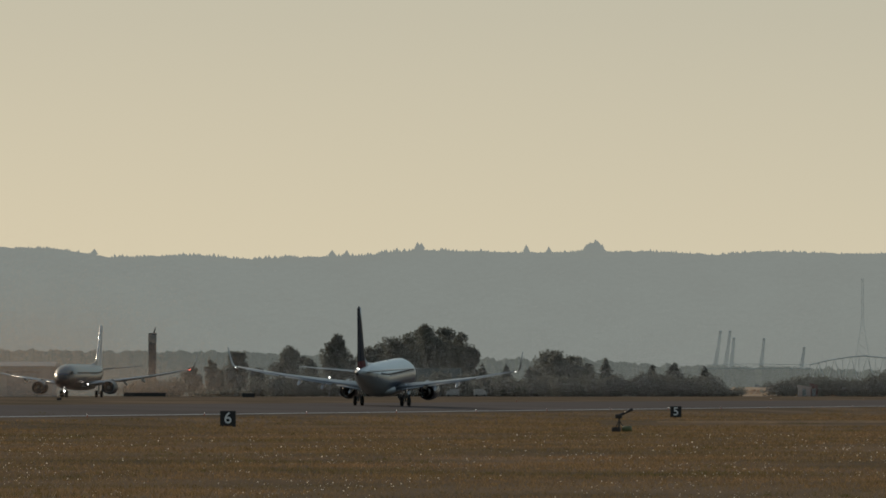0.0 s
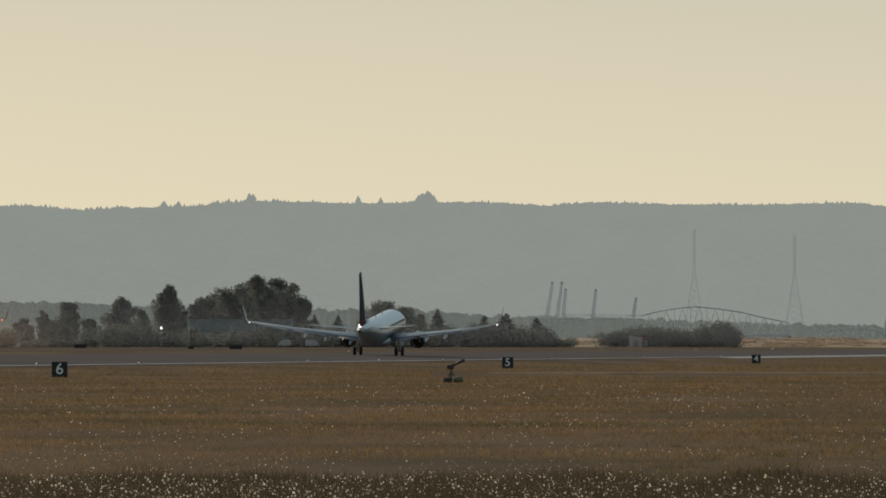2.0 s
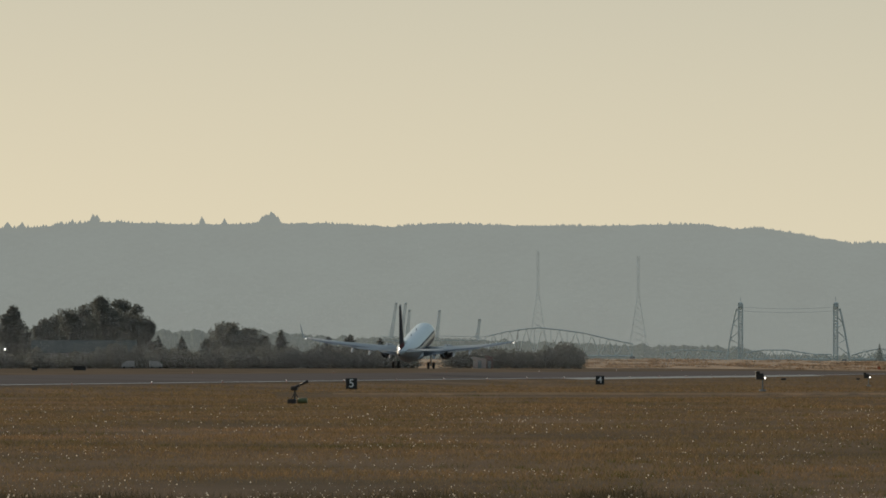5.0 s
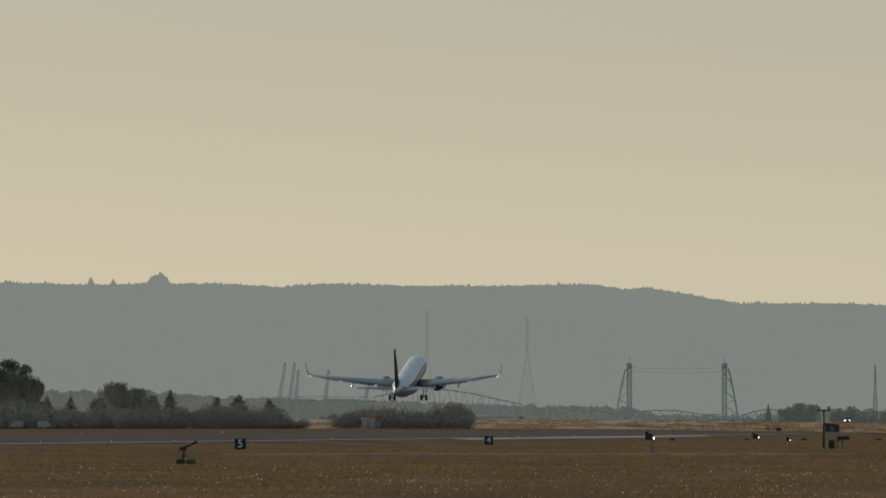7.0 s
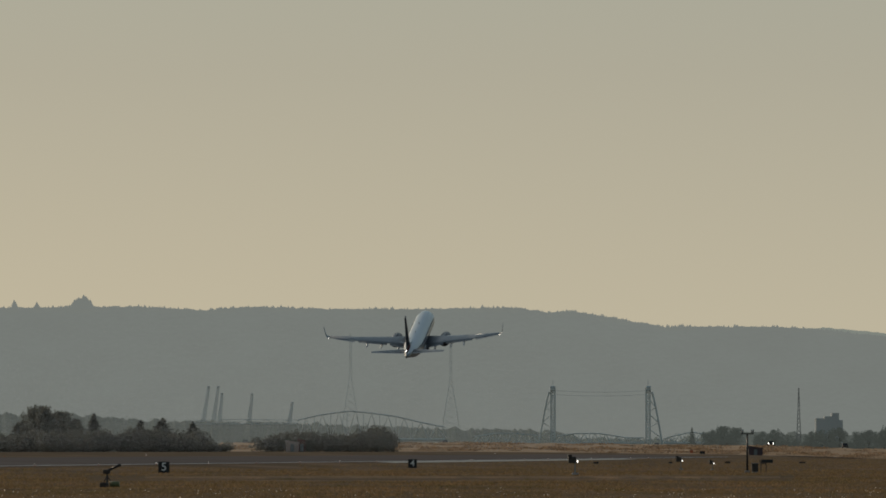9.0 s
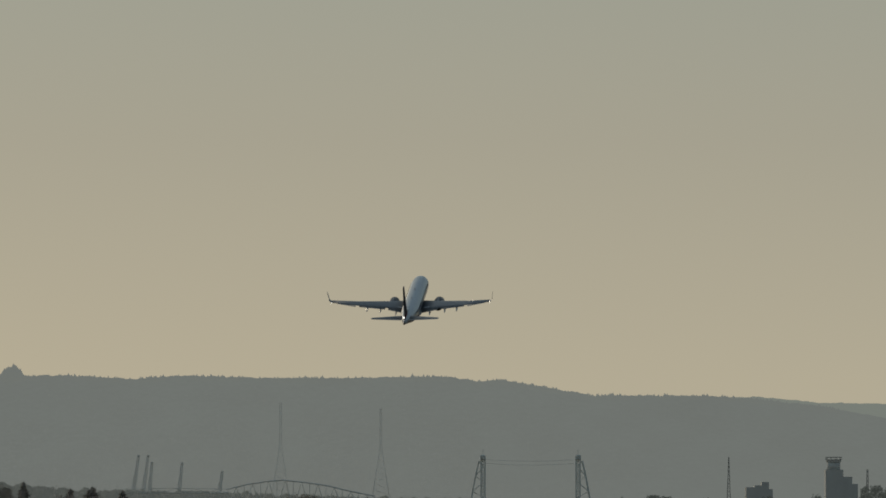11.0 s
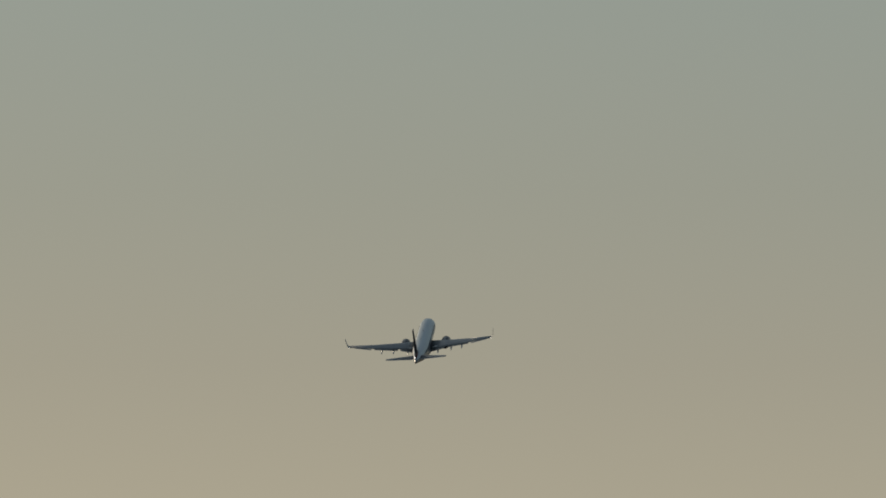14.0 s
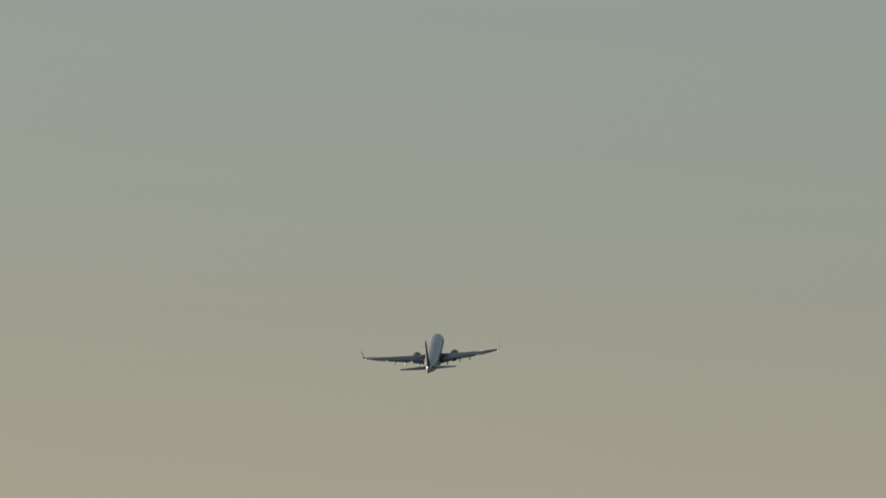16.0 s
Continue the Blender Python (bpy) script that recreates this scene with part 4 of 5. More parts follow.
def far_woods():
    rng = np.random.default_rng(9)
    crest = [(-130, 5.0), (-83, 4.9), (-57, 4.7), (-46, 4.1), (-33, 4.0), (-20, 3.9), (-14, 3.3), (0, 3.1), (16, 2.5), (28, 2.3), (32, 1.5), (40, 1.2), (43, 2.3), (44.3, 1.7), (45.5, 2.35), (48, 2.3), (49.5, 1.6), (51.5, 2.1), (56, 1.8), (60, 1.7), (61.5, 2.1), (140, 1.8)]
    d = 3900.0
    lobes = []
    for b in np.arange(-92, 84, 0.3):
        h = float(np.interp(b, [c[0] for c in crest], [c[1] for c in crest])) * d / 1000 * rng.uniform(0.9, 1.0) + 2.2
        r = rng.uniform(1.6, 4.2)
        dd = d + rng.uniform(-60, 60)
        lobes.append(((dd * b / 1000, dd, h / 2), (r, r, h / 2)))
    v, f = leaf_cloud(rng, lobes, 60000, 0.26)
    v[:, 2] = np.maximum(v[:, 2], 1.0)
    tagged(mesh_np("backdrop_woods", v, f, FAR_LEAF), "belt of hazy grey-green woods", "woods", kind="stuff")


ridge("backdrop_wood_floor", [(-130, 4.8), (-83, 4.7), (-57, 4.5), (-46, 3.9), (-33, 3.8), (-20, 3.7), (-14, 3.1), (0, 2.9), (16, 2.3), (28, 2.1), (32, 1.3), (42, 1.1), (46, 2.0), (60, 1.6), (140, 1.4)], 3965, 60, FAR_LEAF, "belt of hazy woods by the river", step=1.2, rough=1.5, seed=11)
far_woods()


def crest_trees():
    """Small conifers along the hill's crest."""
    rng = np.random.default_rng(21)
    verts, faces = [], []
    xs = [c[0] for c in CREST]
    hs = [c[1] for c in CREST]
    spots = []
    for b in np.arange(-95, 66, 0.16):
        thickly = noise.noise((b * 0.25, 3, 1))
        if rng.uniform() < 0.55 + 0.8 * thickly:
            spots.append((b, rng.uniform(0.2, 1.1) * (1.5 if rng.uniform() < 0.12 else 1) * (1.0 + thickly) * (1.35 if -64 < b < -36 else 1)))
    spots += [(-20.5 + rng.normal() * 0.55, rng.uniform(3.0, 5.0)) for _ in range(16)] + [(-20.45, 6.2), (-20.2, 5.4), (-27.7, 4.2), (-27.55, 3.2), (-25.3, 3.0), (-48, 3.2), (-46.5, 3.0), (-39.1, 4.0), (-38.7, 3.6), (-73.0, 3.0)]
    for b, h in spots:
        d = 4737.0
        z0 = EYE[2] + d * float(np.interp(b, xs, hs)) / 1000 - 1.0
        wide = h * rng.uniform(0.35, 0.75) + 0.7
        x = d * b / 1000
        for lift, r in ((0.0, 1.0), (0.4, 0.75)):
            k = len(verts)
            turn = rng.uniform(0, 2)
            for i in range(5):
                a = turn + i * math.tau / 5
                verts.append((x + wide * r * math.cos(a) * rng.uniform(0.6, 1.2), d + wide * r * math.sin(a), z0 + lift * h + 0.2 * rng.uniform(-1, 1)))
            verts.append((x + rng.uniform(-0.15, 0.15), d, z0 + (1.0 + h) * (1.0 if lift else 0.75)))
            faces += [(k + i, k + (i + 1) % 5, k + 5) for i in range(5)]
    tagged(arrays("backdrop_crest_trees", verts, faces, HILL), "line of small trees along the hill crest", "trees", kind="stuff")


crest_trees()

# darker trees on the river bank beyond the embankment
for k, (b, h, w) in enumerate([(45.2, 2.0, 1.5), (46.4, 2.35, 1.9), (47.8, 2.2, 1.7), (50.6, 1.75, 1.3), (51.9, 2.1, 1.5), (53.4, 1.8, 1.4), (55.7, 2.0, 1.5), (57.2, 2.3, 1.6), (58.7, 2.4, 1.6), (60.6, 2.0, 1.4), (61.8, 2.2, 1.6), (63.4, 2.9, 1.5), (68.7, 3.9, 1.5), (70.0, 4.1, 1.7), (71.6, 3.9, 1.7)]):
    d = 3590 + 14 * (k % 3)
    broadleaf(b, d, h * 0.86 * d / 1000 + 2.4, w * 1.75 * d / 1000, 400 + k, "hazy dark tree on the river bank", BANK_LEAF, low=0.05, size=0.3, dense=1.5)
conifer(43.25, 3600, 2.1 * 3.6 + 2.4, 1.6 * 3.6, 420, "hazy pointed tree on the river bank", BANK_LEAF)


# ---- far levee, bridges, pylons and cranes ----
def levee():
    xs = np.arange(-7.5, 125, 0.5)
    verts, faces = [], []
    for i, b in enumerate(xs):
        h = 2.9 * min(1.0, (b + 7.5) / 1.5) + 0.25 * noise.noise((b * 0.5, 0, 0))
        for dy, f in ((-80, 0.0), (-45, 0.4), (-4, 1.0), (4, 1.0), (26, 0.0)):
            d = 3050 + dy + (900 - 12 * b) * 0.02
            verts.append((d * b / 1000, d, float(lie(d * b / 1000, d)) - 0.05 + h * f + 0.2 * f * noise.noise((b * 1.7, dy, 2))))
        if i:
            for j in range(4):
                p = i * 5 + j
                faces.append((p - 5, p, p + 1, p - 4))
    mat = material("tan_dry_grass", (0.55, 0.37, 0.235), 0.95, 0, (0.36, 0.24, 0.15), 0.09, 0.9, fine=0.7, spec=0.03)
    tagged(arrays("levee_embankment", verts, faces, mat, smooth=True), "low embankment of tan dry grass", "embankment", kind="structure")


def levee_scrub():
    """Tufts of coarse dead grass and low scrub on the bank."""
    rng = np.random.default_rng(77)
    lobes = []
    for k in range(420):
        b = rng.uniform(-5, 115)
        dy = rng.uniform(-78, -2)
        d = 3050 + dy + (900 - 12 * b) * 0.02
        z = float(lie(d * b / 1000, d)) + 2.9 * min(1.0, (dy + 80) / 76)
        lobes.append(((d * b / 1000, d, z), (rng.uniform(1.5, 8.0), 1.0, rng.uniform(0.12, 0.32))))
    v, f = leaf_cloud(rng, lobes, 36000, 0.28)
    mat = material("bank_scrub", (0.42, 0.285, 0.18), 0.95, 0, (0.5, 0.34, 0.21), 0.02, 0.9, spec=0.02, random_value=0.5, translucent=0.3)
    tagged(mesh_np("bank_scrub", v, f, mat), "tufts of brown dead grass on the embankment", "scrub", kind="stuff")


levee()
levee_scrub()
BRIDGE = 3780.0


def far_at(b, e, d):
    """The place at b milliradians right and e milliradians above the eye, d metres off."""
    return Vector((d * b / 1000, d, EYE[2] + d * e / 1000))


def plant(root, x, y, z):
    """Moves a thing's own origin to its base while its parts stay where they stand."""
    root.location = (x, y, z)
    for o in root.children:
        o.location -= Vector((x, y, z))


def girder(name, root, points, r, mat, d):
    return part(name, tube(bmesh.new(), [far_at(b, e, d) for b, e in points], r), mat, root)


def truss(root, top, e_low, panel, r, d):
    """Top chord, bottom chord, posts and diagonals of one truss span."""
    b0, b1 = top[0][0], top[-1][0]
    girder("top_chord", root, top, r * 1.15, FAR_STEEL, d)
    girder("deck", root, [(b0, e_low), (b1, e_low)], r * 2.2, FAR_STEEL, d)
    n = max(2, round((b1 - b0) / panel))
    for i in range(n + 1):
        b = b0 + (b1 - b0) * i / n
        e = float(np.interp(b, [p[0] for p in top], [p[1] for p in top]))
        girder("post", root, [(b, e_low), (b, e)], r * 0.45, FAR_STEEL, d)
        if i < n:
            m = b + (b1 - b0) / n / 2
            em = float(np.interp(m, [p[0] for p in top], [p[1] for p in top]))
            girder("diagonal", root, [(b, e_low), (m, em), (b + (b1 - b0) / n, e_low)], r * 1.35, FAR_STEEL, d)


def pier(root, b, d, e):
    p = far_at(b, e, d)
    part("pier", box(bmesh.new(), p.x - 1.0, p.x + 1.0, d - 3, d + 3, 0.0, p.z, 0.2), CONCRETE, root, "grey concrete pier")


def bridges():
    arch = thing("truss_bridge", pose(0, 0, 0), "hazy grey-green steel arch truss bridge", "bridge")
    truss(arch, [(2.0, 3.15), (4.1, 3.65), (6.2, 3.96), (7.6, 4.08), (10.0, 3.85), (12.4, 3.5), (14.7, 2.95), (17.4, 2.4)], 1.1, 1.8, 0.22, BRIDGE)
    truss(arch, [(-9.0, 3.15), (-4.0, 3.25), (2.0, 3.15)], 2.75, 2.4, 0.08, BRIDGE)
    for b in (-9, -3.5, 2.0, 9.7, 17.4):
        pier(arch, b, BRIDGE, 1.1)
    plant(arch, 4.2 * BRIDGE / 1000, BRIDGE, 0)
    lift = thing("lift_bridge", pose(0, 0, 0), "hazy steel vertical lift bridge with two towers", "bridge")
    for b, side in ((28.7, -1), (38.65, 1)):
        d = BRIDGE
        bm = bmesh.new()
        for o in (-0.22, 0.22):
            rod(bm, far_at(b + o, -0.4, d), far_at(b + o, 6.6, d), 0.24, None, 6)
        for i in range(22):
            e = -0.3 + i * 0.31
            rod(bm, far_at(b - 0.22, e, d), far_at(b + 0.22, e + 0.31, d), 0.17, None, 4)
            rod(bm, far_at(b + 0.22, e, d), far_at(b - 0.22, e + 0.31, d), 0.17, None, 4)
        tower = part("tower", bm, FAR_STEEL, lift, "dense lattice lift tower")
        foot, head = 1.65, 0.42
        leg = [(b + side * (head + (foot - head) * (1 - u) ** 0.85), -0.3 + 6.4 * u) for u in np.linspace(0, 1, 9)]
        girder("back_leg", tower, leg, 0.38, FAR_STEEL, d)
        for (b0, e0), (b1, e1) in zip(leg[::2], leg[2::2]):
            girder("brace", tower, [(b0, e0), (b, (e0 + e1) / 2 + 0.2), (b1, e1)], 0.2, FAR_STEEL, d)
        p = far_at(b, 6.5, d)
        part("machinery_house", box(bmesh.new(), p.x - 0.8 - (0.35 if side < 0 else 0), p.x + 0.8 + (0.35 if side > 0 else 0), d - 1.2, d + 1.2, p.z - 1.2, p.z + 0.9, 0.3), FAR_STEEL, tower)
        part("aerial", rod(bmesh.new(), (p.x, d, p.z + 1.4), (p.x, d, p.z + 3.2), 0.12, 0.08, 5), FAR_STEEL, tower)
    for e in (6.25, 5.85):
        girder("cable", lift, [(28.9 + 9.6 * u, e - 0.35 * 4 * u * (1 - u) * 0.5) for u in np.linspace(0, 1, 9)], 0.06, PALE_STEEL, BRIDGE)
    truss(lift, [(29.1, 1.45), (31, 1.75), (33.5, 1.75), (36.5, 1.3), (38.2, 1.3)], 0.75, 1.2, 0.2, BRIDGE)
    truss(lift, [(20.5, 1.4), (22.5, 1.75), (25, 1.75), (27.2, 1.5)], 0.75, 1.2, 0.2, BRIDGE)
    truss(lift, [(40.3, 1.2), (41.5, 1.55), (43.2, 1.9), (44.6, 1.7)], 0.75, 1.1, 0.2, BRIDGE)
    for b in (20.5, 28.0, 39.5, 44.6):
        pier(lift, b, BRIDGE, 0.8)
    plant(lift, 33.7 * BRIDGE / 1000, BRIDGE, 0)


bridges()


def lattice(root, b, d, base, top, high, r, mat, bays=14, waist=0.6, sweep=0.8):
    """A four-legged lattice mast that narrows to the waist and rises slim above it."""
    x = d * b / 1000
    z0 = float(lie(x, d)) - 0.2

    def half(u):
        return base / 2 + (top / 2 - base / 2) * min(1.0, u / waist) ** sweep

    corners = [(-1, -1), (1, -1), (1, 1), (-1, 1)]
    for sx, sy in corners:
        part("mast_leg", tube(bmesh.new(), [(x + sx * half(i / bays), d + sy * half(i / bays), z0 + high * i / bays) for i in range(bays + 1)], r), mat, root)
    for i in range(bays):
        u0, u1 = i / bays, (i + 1) / bays
        bm = bmesh.new()
        for (ax, ay), (cx, cy) in zip(corners, corners[1:] + corners[:1]):
            rod(bm, (x + ax * half(u0), d + ay * half(u0), z0 + high * u0), (x + cx * half(u1), d + cy * half(u1), z0 + high * u1), r * 0.4, None, 4)
            rod(bm, (x + cx * half(u0), d + cy * half(u0), z0 + high * u0), (x + ax * half(u1), d + ay * half(u1), z0 + high * u1), r * 0.4, None, 4)
        part("bracing", bm, mat, root)


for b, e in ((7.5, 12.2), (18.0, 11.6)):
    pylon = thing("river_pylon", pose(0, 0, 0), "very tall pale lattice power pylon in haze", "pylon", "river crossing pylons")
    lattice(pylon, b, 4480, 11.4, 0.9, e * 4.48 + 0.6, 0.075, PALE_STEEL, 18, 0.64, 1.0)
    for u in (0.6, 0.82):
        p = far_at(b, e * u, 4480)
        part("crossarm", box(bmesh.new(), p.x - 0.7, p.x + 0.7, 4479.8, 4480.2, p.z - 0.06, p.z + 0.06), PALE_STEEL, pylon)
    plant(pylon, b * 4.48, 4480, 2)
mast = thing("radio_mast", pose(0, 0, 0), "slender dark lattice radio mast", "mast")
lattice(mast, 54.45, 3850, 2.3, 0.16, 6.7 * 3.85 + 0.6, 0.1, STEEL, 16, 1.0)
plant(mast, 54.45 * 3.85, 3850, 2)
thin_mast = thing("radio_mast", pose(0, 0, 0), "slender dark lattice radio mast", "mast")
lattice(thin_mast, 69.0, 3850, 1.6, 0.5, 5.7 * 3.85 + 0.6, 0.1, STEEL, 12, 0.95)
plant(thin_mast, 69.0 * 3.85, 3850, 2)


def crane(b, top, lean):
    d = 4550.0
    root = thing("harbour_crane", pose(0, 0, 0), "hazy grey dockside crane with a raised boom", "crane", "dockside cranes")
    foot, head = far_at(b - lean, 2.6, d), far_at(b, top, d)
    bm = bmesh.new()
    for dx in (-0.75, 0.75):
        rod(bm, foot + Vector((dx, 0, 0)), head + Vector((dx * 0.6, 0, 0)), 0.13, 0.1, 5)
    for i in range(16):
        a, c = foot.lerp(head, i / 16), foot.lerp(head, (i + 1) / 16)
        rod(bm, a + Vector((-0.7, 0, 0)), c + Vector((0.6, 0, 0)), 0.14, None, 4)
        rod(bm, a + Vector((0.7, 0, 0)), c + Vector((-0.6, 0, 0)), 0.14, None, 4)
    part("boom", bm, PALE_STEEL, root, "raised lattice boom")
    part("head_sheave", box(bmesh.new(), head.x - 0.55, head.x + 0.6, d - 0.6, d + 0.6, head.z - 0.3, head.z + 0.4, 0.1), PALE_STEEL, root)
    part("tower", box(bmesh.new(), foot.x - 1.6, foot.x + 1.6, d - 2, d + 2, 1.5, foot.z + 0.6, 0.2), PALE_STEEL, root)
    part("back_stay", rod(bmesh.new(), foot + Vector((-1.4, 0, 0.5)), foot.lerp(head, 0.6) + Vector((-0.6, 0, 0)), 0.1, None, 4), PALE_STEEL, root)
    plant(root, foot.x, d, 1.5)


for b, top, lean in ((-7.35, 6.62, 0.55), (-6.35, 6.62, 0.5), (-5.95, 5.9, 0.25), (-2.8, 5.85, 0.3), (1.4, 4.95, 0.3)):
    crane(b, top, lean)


def tower_block():
    x, d = -66.9 * 2.7, 2700.0
    dark = material("dark_tower_cladding", (0.06, 0.064, 0.07), 0.7, 0, (0.045, 0.048, 0.054), 0.5, 0.7, spec=0.1)
    root = thing("lookout_tower", Matrix.Translation((x, d, 2.1)), "slim dark tower with rooftop aerial", "tower")
    part("shaft", box(bmesh.new(), -1.05, 1.05, -1.05, 1.05, 0, 15.2, 0.1), dark, root)
    part("cab", box(bmesh.new(), -1.12, 1.12, -1.12, 1.12, 15.2, 17.6, 0.15), STEEL, root, "dark cab at the top")
    part("roof", box(bmesh.new(), -1.05, 1.2, -1.1, 1.1, 17.6, 18.0), dark, root)
    part("aerial", rod(bmesh.new(), (0.4, 0, 18.0), (0.9, 0, 19.6), 0.25, 0.12, 6), dark, root)


ELEVATOR = material("weathered_concrete", (0.62, 0.63, 0.61), 0.9, 0, (0.54, 0.55, 0.53), 0.2, 0.8, spec=0.0)


def grain_elevator(label, blocks, tank=None):
    """A concrete elevator: blocks from bearing to bearing with their tops, and a round tank with a railed rim."""
    d = 3840.0
    root = thing("grain_elevator", pose(0, 0, 0), label, "grain elevator", "grain elevators by the river")
    for b0, b1, e, half in blocks:
        p, q = far_at(b0, e, d), far_at(b1, e, d)
        part("bin_block", box(bmesh.new(), p.x, q.x, d - half, d + half, 0.5, p.z), ELEVATOR, root)
    if tank:
        b0, b1, low, mid, top = tank
        p, q = far_at(b0, low, d), far_at(b1, low, d)
        x, r = (p.x + q.x) / 2, (q.x - p.x) / 2
        z1, z2 = far_at(b0, mid, d).z, far_at(b0, top, d).z
        body = part("tank", rod(bmesh.new(), (x, d, p.z - 0.1), (x, d, z1), r * 0.84, r * 0.8, 20), ELEVATOR, root, "round concrete tank", None, True)
        part("gallery", rod(bmesh.new(), (x, d, z1), (x, d, z1 + (z2 - z1) * 0.55), r * 0.86, r * 1.0, 20), ELEVATOR, body)
        ring = [(x + r * math.cos(a), d + r * math.sin(a), z2 - 0.15) for a in np.linspace(0, math.tau, 21)]
        part("rail", tube(bmesh.new(), ring, 0.14), STEEL, body)
        for a in np.linspace(0, math.tau, 10, endpoint=False):
            part("rail_post", rod(bmesh.new(), (x + r * math.cos(a), d + r * math.sin(a), z1 + (z2 - z1) * 0.5), (x + r * math.cos(a), d + r * math.sin(a), z2 - 0.1), 0.1), STEEL, body)
    plant(root, far_at((blocks[0][0] + blocks[0][1]) / 2, 0, d).x, d, 0.5)


tower_block()
grain_elevator("hazy grey concrete grain elevator by the river", [(56.2, 57.1, 3.35, 4.5), (57.1, 57.85, 3.55, 4.5), (57.85, 58.6, 3.9, 4.5), (58.6, 59.0, 3.15, 4.5)])
grain_elevator("tall hazy grain elevator with a round railed tank on top", [(64.55, 66.4, 5.2, 3.6), (66.4, 67.35, 4.45, 3.2), (67.35, 67.95, 3.7, 2.8)], (64.6, 66.3, 5.2, 5.95, 6.53))


def car(b, d, label, spread=0.75, glare=0.13):
    """A car standing on the bank's crest with its headlights on, facing the field."""
    x = d * b / 1000
    z = float(lie(x, d)) + 2.92
    root = thing("car", pose(x, d, z), label, "car", "cars on the embankment")
    rings = [[(w, y, z0), (w, y, z1), (-w, y, z1), (-w, y, z0)] for y, w, z0, z1 in ((-2.1, 0.78, 0.4, 0.8), (-1.95, 0.88, 0.3, 0.92), (-0.9, 0.9, 0.28, 1.0), (1.9, 0.9, 0.28, 1.02), (2.1, 0.82, 0.4, 0.9))]
    part("body", loft(bmesh.new(), rings), IRON, root, "dark car body")
    rings = [[(w, y, 1.0), (w * k, y2, 1.52), (-w * k, y2, 1.52), (-w, y, 1.0)] for y, y2, w, k in ((-0.9, -0.3, 0.86, 0.82), (1.7, 1.2, 0.86, 0.82))]
    part("cabin", loft(bmesh.new(), rings), GLASS, root, "dark glazed cabin")
    for sx in (-1, 1):
        bm = bmesh.new()
        bmesh.ops.create_uvsphere(bm, u_segments=10, v_segments=6, radius=glare, matrix=Matrix.Translation((sx * spread, -2.08, 0.75)))
        part("headlight", bm, LAMP, root, "lit white headlight")
        for y in (-1.3, 1.35):
            part("wheel", rod(bmesh.new(), (sx * 0.72, y, 0.33), (sx * 0.92, y, 0.33), 0.33, None, 14), RUBBER, root, "black tyre")


car(51.5, 3058, "dark car with lit headlights on the embankment")
car(59.3, 3054, "dark car with dim headlights on the embankment", 0.6, 0.06)


def marker_board(b, d):
    root = thing("marker_board", Matrix.Translation(spot(b, d)), "orange marker board on two short posts", "marker")
    part("panel", box(bmesh.new(), -0.5, 0.5, -0.06, 0.06, 0.4, 1.3, 0.03), ORANGE, root, "orange panel")
    for x in (-0.45, 0.45):
        part("post", rod(bmesh.new(), (x, 0, 0), (x, 0, 0.55), 0.05), STEEL, root)


marker_board(43.2, 2920)
guide_sign(44.35, 2920, 1.6, 1.0)


def asphalt_apron():
    """The dark pavement that crosses at the foot of the bank."""
    verts, faces = [], []
    bs = np.linspace(52.0, 61.5, 24)
    for i, b in enumerate(bs):
        pinch = min(1.0, (b - 51.8) / 1.5, (61.7 - b) / 1.2)
        for d in (2940 - 60 * pinch, 2940 + 40 * pinch):
            verts.append((d * b / 1000, d, float(lie(d * b / 1000, d)) + 0.06))
        if i:
            k = 2 * i
            faces.append((k - 2, k, k + 1, k - 1))
    mat = material("dark_asphalt", (0.06, 0.052, 0.048), 0.9, 0, (0.045, 0.04, 0.037), 0.05, 0.8, fine=0.5, spec=0.0)
    tagged(arrays("asphalt_apron", verts, faces, mat), "dark asphalt pavement at the foot of the embankment", "pavement", kind="structure")


asphalt_apron()


def pale_hangar():
    x, d = -86.5 * 2.46, 2460.0
    root = thing("hangar", Matrix.Translation((x, d, 2.15)), "long low hangar with a pale sheet roof in the dust", "hangar")
    part("wall", box(bmesh.new(), -23, 23, -8, 8, 0, 7.6), CONCRETE, root)
    part("roof", loft(bmesh.new(), [[(xx, -8.6, 7.6), (xx, 8.6, 7.6), (xx, 8.6, 7.9), (xx, 0, 9.0), (xx, -8.6, 7.9)] for xx in (-23.6, 23.6)]), DULL_WHITE, root, "pale sheet metal roof")
    for k in range(4):
        door = part("door", box(bmesh.new(), -20 + 10.4 * k, -11.5 + 10.4 * k, -8.12, -8.004, 0.05, 6.2), STEEL, root, "grey sliding door")
        part("rail", box(bmesh.new(), -20.2 + 10.4 * k, -11.3 + 10.4 * k, -8.2, -8.004, 6.25, 6.45), IRON, door)


pale_hangar()


